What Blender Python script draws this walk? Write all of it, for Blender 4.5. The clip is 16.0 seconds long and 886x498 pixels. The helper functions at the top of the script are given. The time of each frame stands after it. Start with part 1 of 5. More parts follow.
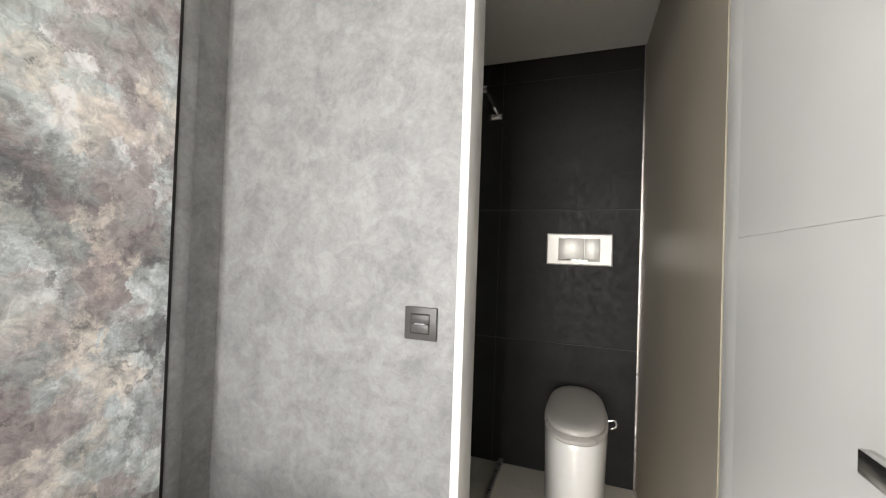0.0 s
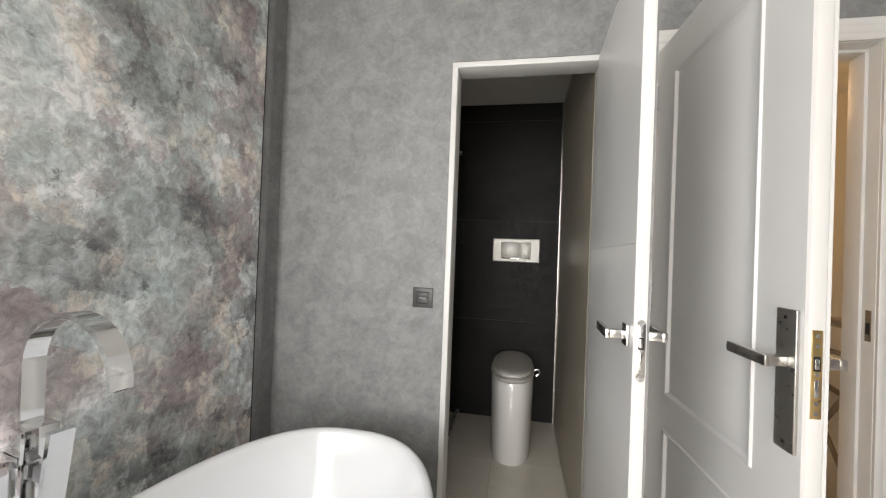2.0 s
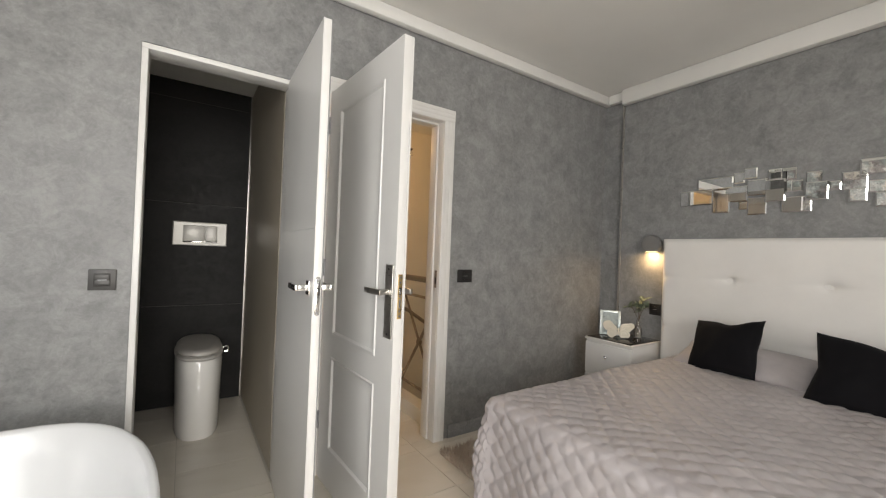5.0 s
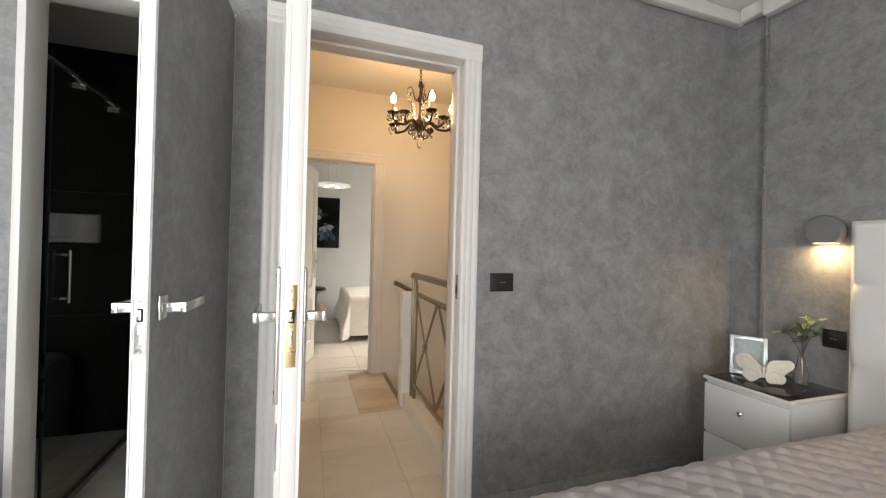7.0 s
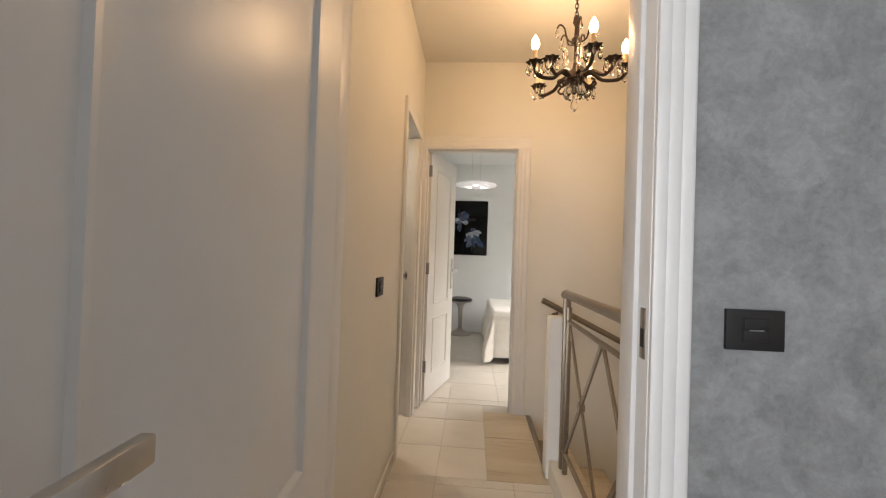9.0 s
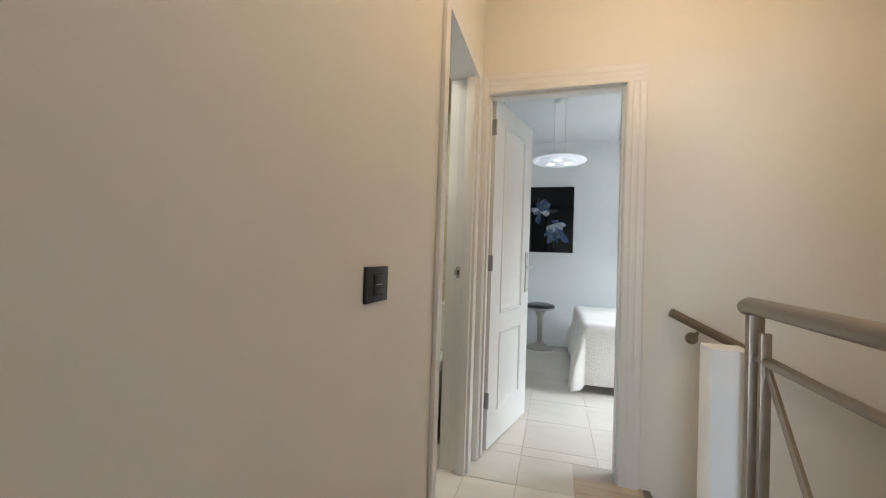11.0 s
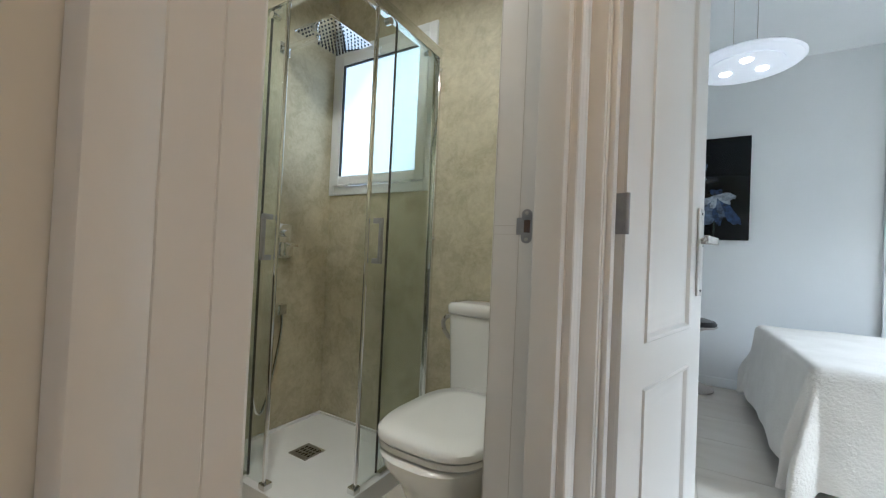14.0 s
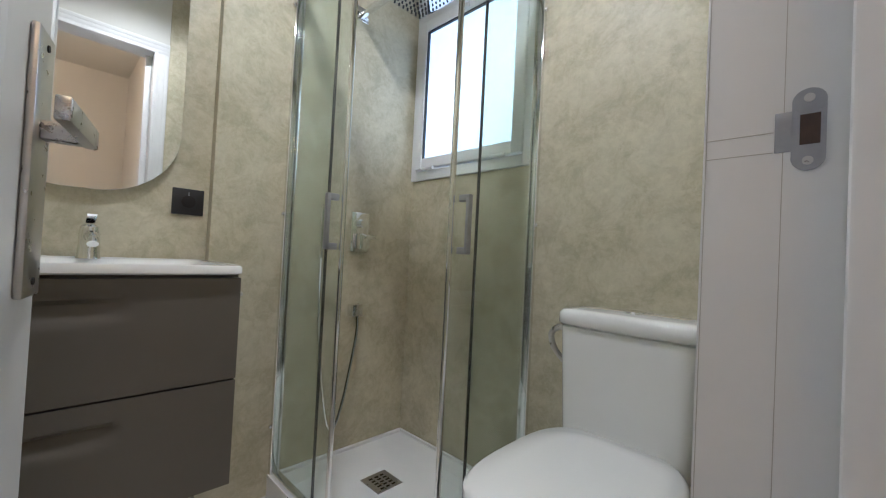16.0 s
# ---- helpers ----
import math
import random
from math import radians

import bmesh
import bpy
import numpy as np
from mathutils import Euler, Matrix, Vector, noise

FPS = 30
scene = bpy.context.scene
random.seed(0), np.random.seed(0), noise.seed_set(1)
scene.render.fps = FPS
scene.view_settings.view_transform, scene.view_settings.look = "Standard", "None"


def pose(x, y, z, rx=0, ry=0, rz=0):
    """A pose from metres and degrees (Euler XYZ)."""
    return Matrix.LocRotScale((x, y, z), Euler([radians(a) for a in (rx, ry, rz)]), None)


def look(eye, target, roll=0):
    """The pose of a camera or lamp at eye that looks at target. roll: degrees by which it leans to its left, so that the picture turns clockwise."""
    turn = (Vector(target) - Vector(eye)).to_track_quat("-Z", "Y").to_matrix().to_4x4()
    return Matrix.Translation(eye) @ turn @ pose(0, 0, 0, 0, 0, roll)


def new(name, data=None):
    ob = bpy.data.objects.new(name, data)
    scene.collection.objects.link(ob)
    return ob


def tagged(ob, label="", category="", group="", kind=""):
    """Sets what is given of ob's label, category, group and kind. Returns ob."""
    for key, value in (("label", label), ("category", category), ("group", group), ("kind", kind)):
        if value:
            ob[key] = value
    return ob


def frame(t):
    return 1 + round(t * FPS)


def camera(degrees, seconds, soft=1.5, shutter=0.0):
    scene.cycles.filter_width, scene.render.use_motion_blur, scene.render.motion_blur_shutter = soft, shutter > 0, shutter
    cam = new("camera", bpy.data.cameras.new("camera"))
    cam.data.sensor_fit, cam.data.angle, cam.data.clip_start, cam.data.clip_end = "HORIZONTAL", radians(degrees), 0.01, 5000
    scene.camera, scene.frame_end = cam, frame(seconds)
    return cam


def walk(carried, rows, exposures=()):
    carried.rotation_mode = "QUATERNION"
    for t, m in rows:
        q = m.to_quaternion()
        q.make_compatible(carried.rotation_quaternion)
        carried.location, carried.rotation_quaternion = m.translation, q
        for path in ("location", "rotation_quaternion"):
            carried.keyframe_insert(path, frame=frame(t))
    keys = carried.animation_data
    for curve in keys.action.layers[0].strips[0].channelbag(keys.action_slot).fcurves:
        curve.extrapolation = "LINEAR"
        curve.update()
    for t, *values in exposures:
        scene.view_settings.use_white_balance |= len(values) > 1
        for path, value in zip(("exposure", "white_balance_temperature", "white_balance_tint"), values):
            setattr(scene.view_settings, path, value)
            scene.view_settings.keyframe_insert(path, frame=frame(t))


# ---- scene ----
cam = camera(97.1, 16.0, soft=1.2)
PATH = [
    (0, (0.246, -0.94, 1.216), (-0.419, 0.946, 1.245), 2.0),
    (0.5, (0.251, -1.13, 1.223), (-0.389, 0.764, 1.256), 1.8),
    (1, (0.268, -1.32, 1.234), (-0.329, 0.588, 1.259), 1.7),
    (1.5, (0.273, -1.496, 1.22), (-0.238, 0.438, 1.242), 1.9),
    (2, (0.26, -1.632, 1.231), (-0.123, 0.331, 1.251), 2.2),
    (2.5, (0.219, -1.726, 1.222), (0.046, 0.267, 1.245), 2.5),
    (3, (0.172, -1.812, 1.217), (0.356, 0.179, 1.238), 2.5),
    (3.5, (0.124, -1.905, 1.214), (0.63, 0.03, 1.246), 2.3),
    (4, (0.08, -2.025, 1.214), (0.855, -0.182, 1.239), 2.3),
    (4.5, (0.087, -2.089, 1.209), (1.063, -0.344, 1.234), 2.3),
    (5, (0.132, -2.088, 1.199), (1.237, -0.421, 1.219), 2.2),
    (7.5, (1.003, -1.408, 1.189), (1.421, 0.547, 1.203), 1.4),
    (8, (1.076, -1.199, 1.19), (1.257, 0.793, 1.212), 1.5),
    (8.5, (1.1, -1.046, 1.189), (1.088, 0.953, 1.215), 1.6),
    (9, (1.108, -0.865, 1.186), (0.954, 1.129, 1.214), 2.0),
    (9.5, (1.112, -0.682, 1.18), (0.852, 1.301, 1.21), 2.2),
    (12, (1.068, 0.535, 1.05), (0.351, 2.402, 1.09), 1.8),
    (12.5, (1.036, 0.773, 1.028), (0.247, 2.61, 1.071), 2.0),
    (13, (0.979, 0.973, 0.999), (0.117, 2.777, 1.033), 2.4),
    (13.5, (0.918, 1.162, 0.995), (-0.026, 2.925, 1.019), 2.5),
    (14, (0.861, 1.307, 0.96), (-0.178, 3.015, 0.995), 2.6),
    (14.5, (0.787, 1.423, 0.941), (-0.353, 3.066, 0.979), 2.8),
    (15, (0.726, 1.49, 0.925), (-0.51, 3.061, 0.965), 2.9),
    (15.5, (0.669, 1.551, 0.92), (-0.66, 3.045, 0.957), 3.0),
    (16, (0.633, 1.593, 0.911), (-0.77, 3.018, 0.949), 2.9),
]
LIGHT = [(0, 0.56, 7300, 15), (1, 0.2, 7300, 15), (2, -0.2, 7300, 15), (2.5, -0.28, 7400, 15), (3.5, -0.2, 7500, 16), (5, -0.34, 7450, 14.5), (7.5, -0.12, 6900, 14), (8.5, -0.16, 6800, 15.5), (9.5, 0.0, 6300, 12), (12, 0.05, 5150, 7), (13, 0.06, 5100, 6.5), (14, -0.08, 5200, 7.5), (15, -0.02, 5180, 10.5), (16, 0.18, 4880, 14)]
walk(cam, [(t, look(e, g, r)) for t, e, g, r in PATH], LIGHT)

# ---- world and large lights ----
world = bpy.data.worlds.new("world")
scene.world = world
world.use_nodes = True
wn = world.node_tree.nodes
sky = wn.new("ShaderNodeTexSky")
sky.sky_type, sky.sun_disc = "NISHITA", False
sky.sun_elevation, sky.sun_rotation = radians(48), radians(150)
world.node_tree.links.new(sky.outputs[0], wn["Background"].inputs[0])
wn["Background"].inputs[1].default_value = 0.10


def lamp(name, kind, m, watts, color, **more):
    data = bpy.data.lights.new(name, kind)
    data.energy, data.color = watts, color
    for k, v in more.items():
        if k == "size":
            data.size = v
        elif k == "size_y":
            data.shape, data.size_y = "RECTANGLE", v
        elif k == "radius":
            data.shadow_soft_size = v
        elif k == "spread":
            data.spread = v
        elif k == "cone":
            data.spot_size, data.spot_blend = v, 0.6
    ob = new(name, data)
    ob.matrix_world = m
    return ob


sun = lamp("sun", "SUN", look((3, -8, 9), (0, 0, 0)), 2.5, (1, 0.95, 0.88))
sun.data.angle = radians(0.6)
# daylight in the openings of the bedroom, far room and shower window
lamp("bedroom_daylight", "AREA", look((0.0, -4.52, 1.30), (-0.1, -1.6, 0.25)), 100, (0.91, 0.96, 1.0), size=1.4, size_y=2.1, spread=radians(155))
lamp("side_daylight", "AREA", look((-0.76, -2.2, 1.5), (0.6, -1.2, 1.1)), 34, (0.82, 0.91, 1.0), size=1.2, size_y=1.4)
lamp("far_room_daylight", "AREA", look((3.75, 3.75, 1.45), (2.7, 3.75, 0.0)), 68, (1.0, 0.97, 0.90), size=1.5, size_y=1.6, spread=radians(100))
lamp("shower_daylight", "AREA", look((-0.47, 2.99, 1.66), (-0.47, 2, 1.5)), 22, (0.92, 0.96, 1.0), size=0.55, size_y=0.58)
# weak fill light added inside the closed stairwell, with no window behind it
lamp("stair_fill", "AREA", look((3.1, 1.1, 0.9), (1.5, 1.1, 0.6)), 1.5, (1.0, 0.93, 0.85), size=1.0, size_y=1.0)


# ---- materials ----
def nodes_of(name, rough=0.5, metal=0.0, color=(0.8, 0.8, 0.8)):
    m = bpy.data.materials.new(name)
    m.use_nodes = True
    nt = m.node_tree
    b = nt.nodes["Principled BSDF"]
    b.inputs["Base Color"].default_value = (*color, 1)
    b.inputs["Roughness"].default_value = rough
    b.inputs["Metallic"].default_value = metal
    return m, nt, b


def noise_node(nt, scale, detail=6.0, rough=0.6, dist=0.0, stretch=(1, 1, 1)):
    tc = nt.nodes.new("ShaderNodeTexCoord")
    mp = nt.nodes.new("ShaderNodeMapping")
    mp.inputs["Scale"].default_value = stretch
    n = nt.nodes.new("ShaderNodeTexNoise")
    n.inputs["Scale"].default_value, n.inputs["Detail"].default_value = scale, detail
    n.inputs["Roughness"].default_value, n.inputs["Distortion"].default_value = rough, dist
    nt.links.new(tc.outputs["Object"], mp.inputs[0])
    nt.links.new(mp.outputs[0], n.inputs["Vector"])
    return n


def ramp(nt, src, stops):
    r = nt.nodes.new("ShaderNodeValToRGB")
    el = r.color_ramp.elements
    while len(el) < len(stops):
        el.new(0.5)
    for e, (p, c) in zip(el, stops):
        e.position, e.color = p, (*c, 1)
    nt.links.new(src, r.inputs[0])
    return r


def mix(nt, fac, a, b, mode="MIX"):
    x = nt.nodes.new("ShaderNodeMix")
    x.data_type, x.blend_type = "RGBA", mode
    for sock, v in ((x.inputs[0], fac), (x.inputs[6], a), (x.inputs[7], b)):
        if isinstance(v, (int, float)):
            sock.default_value = v
        elif isinstance(v, tuple):
            sock.default_value = (*v, 1)
        else:
            nt.links.new(v, sock)
    return x.outputs[2]


def bump(nt, b, src, strength, dist):
    n = nt.nodes.new("ShaderNodeBump")
    n.inputs["Strength"].default_value, n.inputs["Distance"].default_value = strength, dist
    nt.links.new(src, n.inputs["Height"])
    nt.links.new(n.outputs[0], b.inputs["Normal"])


def plain(name, color, rough=0.5, metal=0.0, vary=0.06, scale=6.0, bumpy=0.0, bscale=60.0, coat=0.0):
    """A painted, cast or metal surface with faint unevenness at two sizes."""
    m, nt, b = nodes_of(name, rough, metal, color)
    n = noise_node(nt, scale, 5)
    lo = tuple(c * (1 - vary) for c in color)
    hi = tuple(min(1, c * (1 + vary)) for c in color)
    nt.links.new(ramp(nt, n.outputs[0], [(0.3, lo), (0.7, hi)]).outputs[0], b.inputs["Base Color"])
    r = ramp(nt, n.outputs[0], [(0.3, (rough * 0.85,) * 3), (0.7, (min(1, rough * 1.15),) * 3)])
    nt.links.new(r.outputs[0], b.inputs["Roughness"])
    if coat:
        b.inputs["Coat Weight"].default_value = coat
        b.inputs["Coat Roughness"].default_value = 0.12 if rough < 0.2 else 0.3
    if bumpy:
        bump(nt, b, noise_node(nt, bscale, 4).outputs[0], bumpy, 0.002)
    return m


def plaster(name, dark, mid, light, scale=3.2, rough=0.55, strength=0.25, warm=None):
    """Trowelled decorative plaster: broad clouds, short trowel strokes and a fine grain."""
    m, nt, b = nodes_of(name, rough)
    # dabs: each short trowel stroke takes one tone, with ragged edges
    big = noise_node(nt, scale, 4, 0.6, 0.4)
    wob = noise_node(nt, scale * 7, 6, 0.7)
    pos = wob.inputs["Vector"].links[0].from_socket
    warp = mix(nt, 1.0, pos, mix(nt, 0.09, (0, 0, 0), wob.outputs["Color"]), "ADD")
    cell = nt.nodes.new("ShaderNodeTexVoronoi")
    cell.inputs["Scale"].default_value = scale * 11
    nt.links.new(warp, cell.inputs["Vector"])
    dab = nt.nodes.new("ShaderNodeTexNoise")
    dab.inputs["Scale"].default_value, dab.inputs["Detail"].default_value, dab.inputs["Roughness"].default_value = scale * 2.2, 6, 0.7
    nt.links.new(cell.outputs["Position"], dab.inputs["Vector"])
    med = noise_node(nt, scale * 3.4, 12, 0.72, 0.5)
    fine = noise_node(nt, scale * 15, 8, 0.75, 0.6)
    c1 = ramp(nt, med.outputs[0], [(0.425, dark), (0.5, mid), (0.575, light)]).outputs[0]
    c2 = ramp(nt, big.outputs[0], [(0.34, dark), (0.66, light)]).outputs[0]
    c3 = ramp(nt, fine.outputs[0], [(0.40, dark), (0.60, light)]).outputs[0]
    c4 = ramp(nt, dab.outputs[0], [(0.40, dark), (0.60, light)]).outputs[0]
    c = mix(nt, 0.26, mix(nt, 0.28, mix(nt, 0.30, c1, c2), c4), c3)
    if warm:
        w = noise_node(nt, scale * 0.5, 2)
        c = mix(nt, ramp(nt, w.outputs[0], [(0.42, (0, 0, 0)), (0.62, (0.5, 0.5, 0.5))]).outputs[0], c, warm)
    nt.links.new(c, b.inputs["Base Color"])
    rr = ramp(nt, med.outputs[0], [(0.3, (rough * 0.75,) * 3), (0.7, (min(1, rough * 1.2),) * 3)])
    nt.links.new(rr.outputs[0], b.inputs["Roughness"])
    h = mix(nt, 0.5, med.outputs[0], fine.outputs[0])
    bump(nt, b, h, strength, 0.003)
    return m


def mural_material():
    m, nt, b = nodes_of("mural_paper", 0.6)
    # painterly dabs: noise sampled at warped cell centres, mixed with free noise
    wob = noise_node(nt, 9, 7, 0.72)
    pos = wob.inputs["Vector"].links[0].from_socket
    warp = mix(nt, 1.0, pos, mix(nt, 0.16, (0, 0, 0), wob.outputs["Color"]), "ADD")
    cell = nt.nodes.new("ShaderNodeTexVoronoi")
    cell.inputs["Scale"].default_value = 11
    nt.links.new(warp, cell.inputs["Vector"])
    src = mix(nt, 0.72, cell.outputs["Position"], warp)

    def sampled(scale, off, detail=6, rough=0.66):
        n = nt.nodes.new("ShaderNodeTexNoise")
        n.inputs["Scale"].default_value, n.inputs["Detail"].default_value, n.inputs["Roughness"].default_value = scale, detail, rough
        nt.links.new(mix(nt, 1.0, src, (off, off * 0.7, off * 1.3), "ADD"), n.inputs["Vector"])
        return n.outputs[0]

    n4 = noise_node(nt, 26, 8, 0.75, 0.6)
    base = ramp(nt, sampled(3.3, 0.0), [(0.34, (0.15, 0.15, 0.155)), (0.405, (0.29, 0.30, 0.295)), (0.46, (0.43, 0.46, 0.46)), (0.51, (0.64, 0.69, 0.69)), (0.57, (0.90, 0.90, 0.89))]).outputs[0]
    c = mix(nt, ramp(nt, sampled(4.3, 3.1), [(0.49, (0, 0, 0)), (0.57, (0.72, 0.72, 0.72))]).outputs[0], base, (0.36, 0.285, 0.285))
    c = mix(nt, ramp(nt, sampled(4.6, 7.7), [(0.53, (0, 0, 0)), (0.61, (0.75, 0.75, 0.75))]).outputs[0], c, (0.80, 0.73, 0.65))
    c = mix(nt, ramp(nt, sampled(3.4, 11.9), [(0.49, (0, 0, 0)), (0.60, (0.6, 0.6, 0.6))]).outputs[0], c, (0.50, 0.58, 0.565))
    c = mix(nt, ramp(nt, sampled(7.5, 17.3), [(0.59, (0, 0, 0)), (0.65, (0.7, 0.7, 0.7))]).outputs[0], c, (0.12, 0.115, 0.12))
    tex = ramp(nt, n4.outputs[0], [(0.36, (0.66, 0.66, 0.66)), (0.60, (1.24, 1.24, 1.24))]).outputs[0]
    c = mix(nt, 1.0, c, tex, "MULTIPLY")
    nt.links.new(c, b.inputs["Base Color"])
    bump(nt, b, n4.outputs[0], 0.15, 0.002)
    return m


def tile_material(name, a, bcol, rough, scale=1.6, vein=None, rnd=0.06):
    m, nt, b = nodes_of(name, rough)
    n = noise_node(nt, scale, 6, 0.6, 1.0, (0.35, 1.6, 1))
    c = ramp(nt, n.outputs[0], [(0.3, a), (0.7, bcol)]).outputs[0]
    if vein:
        v = noise_node(nt, scale * 1.3, 5, 0.7, 2.0, (0.25, 2.2, 1))
        c = mix(nt, ramp(nt, v.outputs[0], [(0.56, (0, 0, 0)), (0.68, (0.55, 0.55, 0.55))]).outputs[0], c, vein)
    oi = nt.nodes.new("ShaderNodeObjectInfo")
    r = ramp(nt, oi.outputs["Random"], [(0, (1 - rnd,) * 3), (1, (1.0,) * 3)]).outputs[0]
    nt.links.new(mix(nt, 1.0, c, r, "MULTIPLY"), b.inputs["Base Color"])
    f = noise_node(nt, 40, 4)
    nt.links.new(ramp(nt, f.outputs[0], [(0.3, (rough * 0.8,) * 3), (0.7, (rough * 1.25,) * 3)]).outputs[0], b.inputs["Roughness"])
    bump(nt, b, noise_node(nt, 9, 3).outputs[0], 0.02, 0.001)
    b.inputs["Specular IOR Level"].default_value = 0.5 if a[0] > 0.1 else 0.22
    return m


def glass_material(name, color, rough=0.0, ior=1.45):
    m, nt, b = nodes_of(name, rough, 0, color)
    b.inputs["Transmission Weight"].default_value = 1.0
    b.inputs["IOR"].default_value = ior
    return m


def clear_pane(name, tint):
    """Thin safety glass: lets light straight through with a faint green cast and a sharp gloss."""
    m = bpy.data.materials.new(name)
    m.use_nodes = True
    nt = m.node_tree
    nt.nodes.remove(nt.nodes["Principled BSDF"])
    t, g, x, f, pw = (nt.nodes.new("ShaderNode" + k) for k in ("BsdfTransparent", "BsdfGlossy", "MixShader", "LayerWeight", "Math"))
    t.inputs[0].default_value = (*tint, 1)
    g.inputs["Roughness"].default_value = 0.01
    pw.operation, pw.use_clamp = "MULTIPLY_ADD", True
    pw.inputs[1].default_value, pw.inputs[2].default_value = 0.16, 0.015
    nt.links.new(f.outputs["Facing"], pw.inputs[0])
    nt.links.new(pw.outputs[0], x.inputs[0])
    nt.links.new(t.outputs[0], x.inputs[1])
    nt.links.new(g.outputs[0], x.inputs[2])
    nt.links.new(x.outputs[0], nt.nodes["Material Output"].inputs[0])
    return m


def glow(name, color, strength):
    m, nt, b = nodes_of(name, 0.4, 0, color)
    b.inputs["Emission Color"].default_value = (*color, 1)
    b.inputs["Emission Strength"].default_value = strength
    return m


def fabric(name, a, bcol, rough=0.8, scale=300.0, sheen=0.3, bumpy=0.3, depth=0.001):
    m, nt, b = nodes_of(name, rough)
    n = noise_node(nt, 5, 5)
    w = noise_node(nt, scale, 3, 0.6, 0, (1, 1, 1))
    nt.links.new(ramp(nt, n.outputs[0], [(0.3, a), (0.7, bcol)]).outputs[0], b.inputs["Base Color"])
    b.inputs["Sheen Weight"].default_value = sheen
    bump(nt, b, w.outputs[0], bumpy, depth)
    b.inputs["Specular IOR Level"].default_value = 0.5 if rough < 0.5 else 0.12
    return m


GREY = plaster("grey_plaster", (0.172, 0.173, 0.175), (0.24, 0.241, 0.242), (0.335, 0.337, 0.336))
MURAL = mural_material()
WHITE = plain("white_wall_paint", (0.78, 0.77, 0.74), 0.7, 0, 0.03, 2.0, 0.08, 90)
CREAM = plain("warm_white_hall_paint", (0.73, 0.71, 0.65), 0.5, 0, 0.03, 1.5, 0.10, 60)
COOLW = plain("cool_white_room_paint", (0.78, 0.80, 0.81), 0.7, 0, 0.02, 2.0, 0.05, 90)
LACQ = plain("white_door_lacquer", (0.70, 0.69, 0.67), 0.34, 0, 0.03, 3.0, 0.04, 14, 0.2)
TRIMW = plain("white_trim_paint", (0.74, 0.73, 0.71), 0.35, 0, 0.04, 5.0, 0.05, 40)
TILE = tile_material("cream_floor_tile", (0.67, 0.62, 0.54), (0.76, 0.72, 0.65), 0.18, 1.6, (0.58, 0.54, 0.49))
MARBLE = tile_material("beige_marble_slab", (0.52, 0.42, 0.29), (0.64, 0.55, 0.41), 0.15, 3.0, (0.42, 0.32, 0.21))
GROUT = plain("tile_grout", (0.45, 0.42, 0.37), 0.85)
DARKT = tile_material("anthracite_wall_tile", (0.011, 0.011, 0.0108), (0.021, 0.0205, 0.020), 0.55, 2.2, None, 0.12)
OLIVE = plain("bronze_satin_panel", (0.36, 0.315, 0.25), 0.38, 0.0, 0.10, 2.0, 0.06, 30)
MICRO = plaster("sand_microcement", (0.375, 0.335, 0.215), (0.52, 0.47, 0.325), (0.62, 0.57, 0.42), 2.4, 0.5, 0.08)
CHROME = plain("chrome", (0.82, 0.82, 0.82), 0.07, 1.0, 0.03)
STEEL = plain("brushed_steel", (0.55, 0.53, 0.50), 0.30, 1.0, 0.08, 40)
BRONZE = plain("brushed_bronze_rail", (0.27, 0.22, 0.165), 0.36, 0.8, 0.10, 30)
SATIN = plain("satin_nickel", (0.74, 0.73, 0.71), 0.24, 1.0, 0.05, 30)
BRASS = plain("gilt_lock_plate", (0.72, 0.52, 0.24), 0.32, 1.0, 0.15, 30)
ZINC = plain("grey_zinc_plate", (0.34, 0.34, 0.35), 0.4, 0.8, 0.1, 40)
BLACKP = plain("charcoal_switch_plastic", (0.012, 0.011, 0.011), 0.5, 0, 0.1)
GREYP = plain("graphite_switch_plastic", (0.06, 0.058, 0.056), 0.4, 0, 0.1)
RUSTY = plain("brown_keeper_recess", (0.06, 0.035, 0.025), 0.7, 0, 0.4, 60)
DARKHOLE = plain("dark_recess", (0.015, 0.012, 0.01), 0.8)
CERAMIC = plain("white_ceramic", (0.80, 0.79, 0.76), 0.10, 0, 0.02, 3, 0, 60, 0.5)
ACRYL = plain("white_acrylic", (0.72, 0.73, 0.735), 0.14, 0, 0.02, 3, 0, 60, 0.5)
GREYLID = plain("pale_grey_seat_plastic", (0.50, 0.48, 0.45), 0.3)
TAUPE = plain("taupe_matt_lacquer", (0.115, 0.100, 0.080), 0.42, 0, 0.05)
TRAY = plain("white_resin_tray", (0.80, 0.79, 0.77), 0.45, 0, 0.02, 8, 0.2, 140)
PVC = plain("white_pvc_frame", (0.80, 0.81, 0.82), 0.35, 0, 0.02)
PANE = clear_pane("shower_glass", (0.958, 0.985, 0.97))
EDGE = plain("dark_glass_edge", (0.02, 0.035, 0.03), 0.3)
MIRROR = plain("mirror_silver", (0.90, 0.91, 0.90), 0.01, 1.0, 0.0)
QUILT = fabric("mauve_satin_quilt", (0.37, 0.34, 0.345), (0.47, 0.435, 0.44), 0.38, 260, 0.1, 0.05)
PILLOW = fabric("black_velvet", (0.004, 0.004, 0.005), (0.007, 0.0065, 0.008), 0.8, 300, 0.03)
LEATHER = plain("white_faux_leather", (0.82, 0.80, 0.77), 0.42, 0, 0.03, 4, 0.12, 260)
RUGM = fabric("beige_shag", (0.42, 0.34, 0.27), (0.56, 0.47, 0.39), 0.9, 200, 0.4)
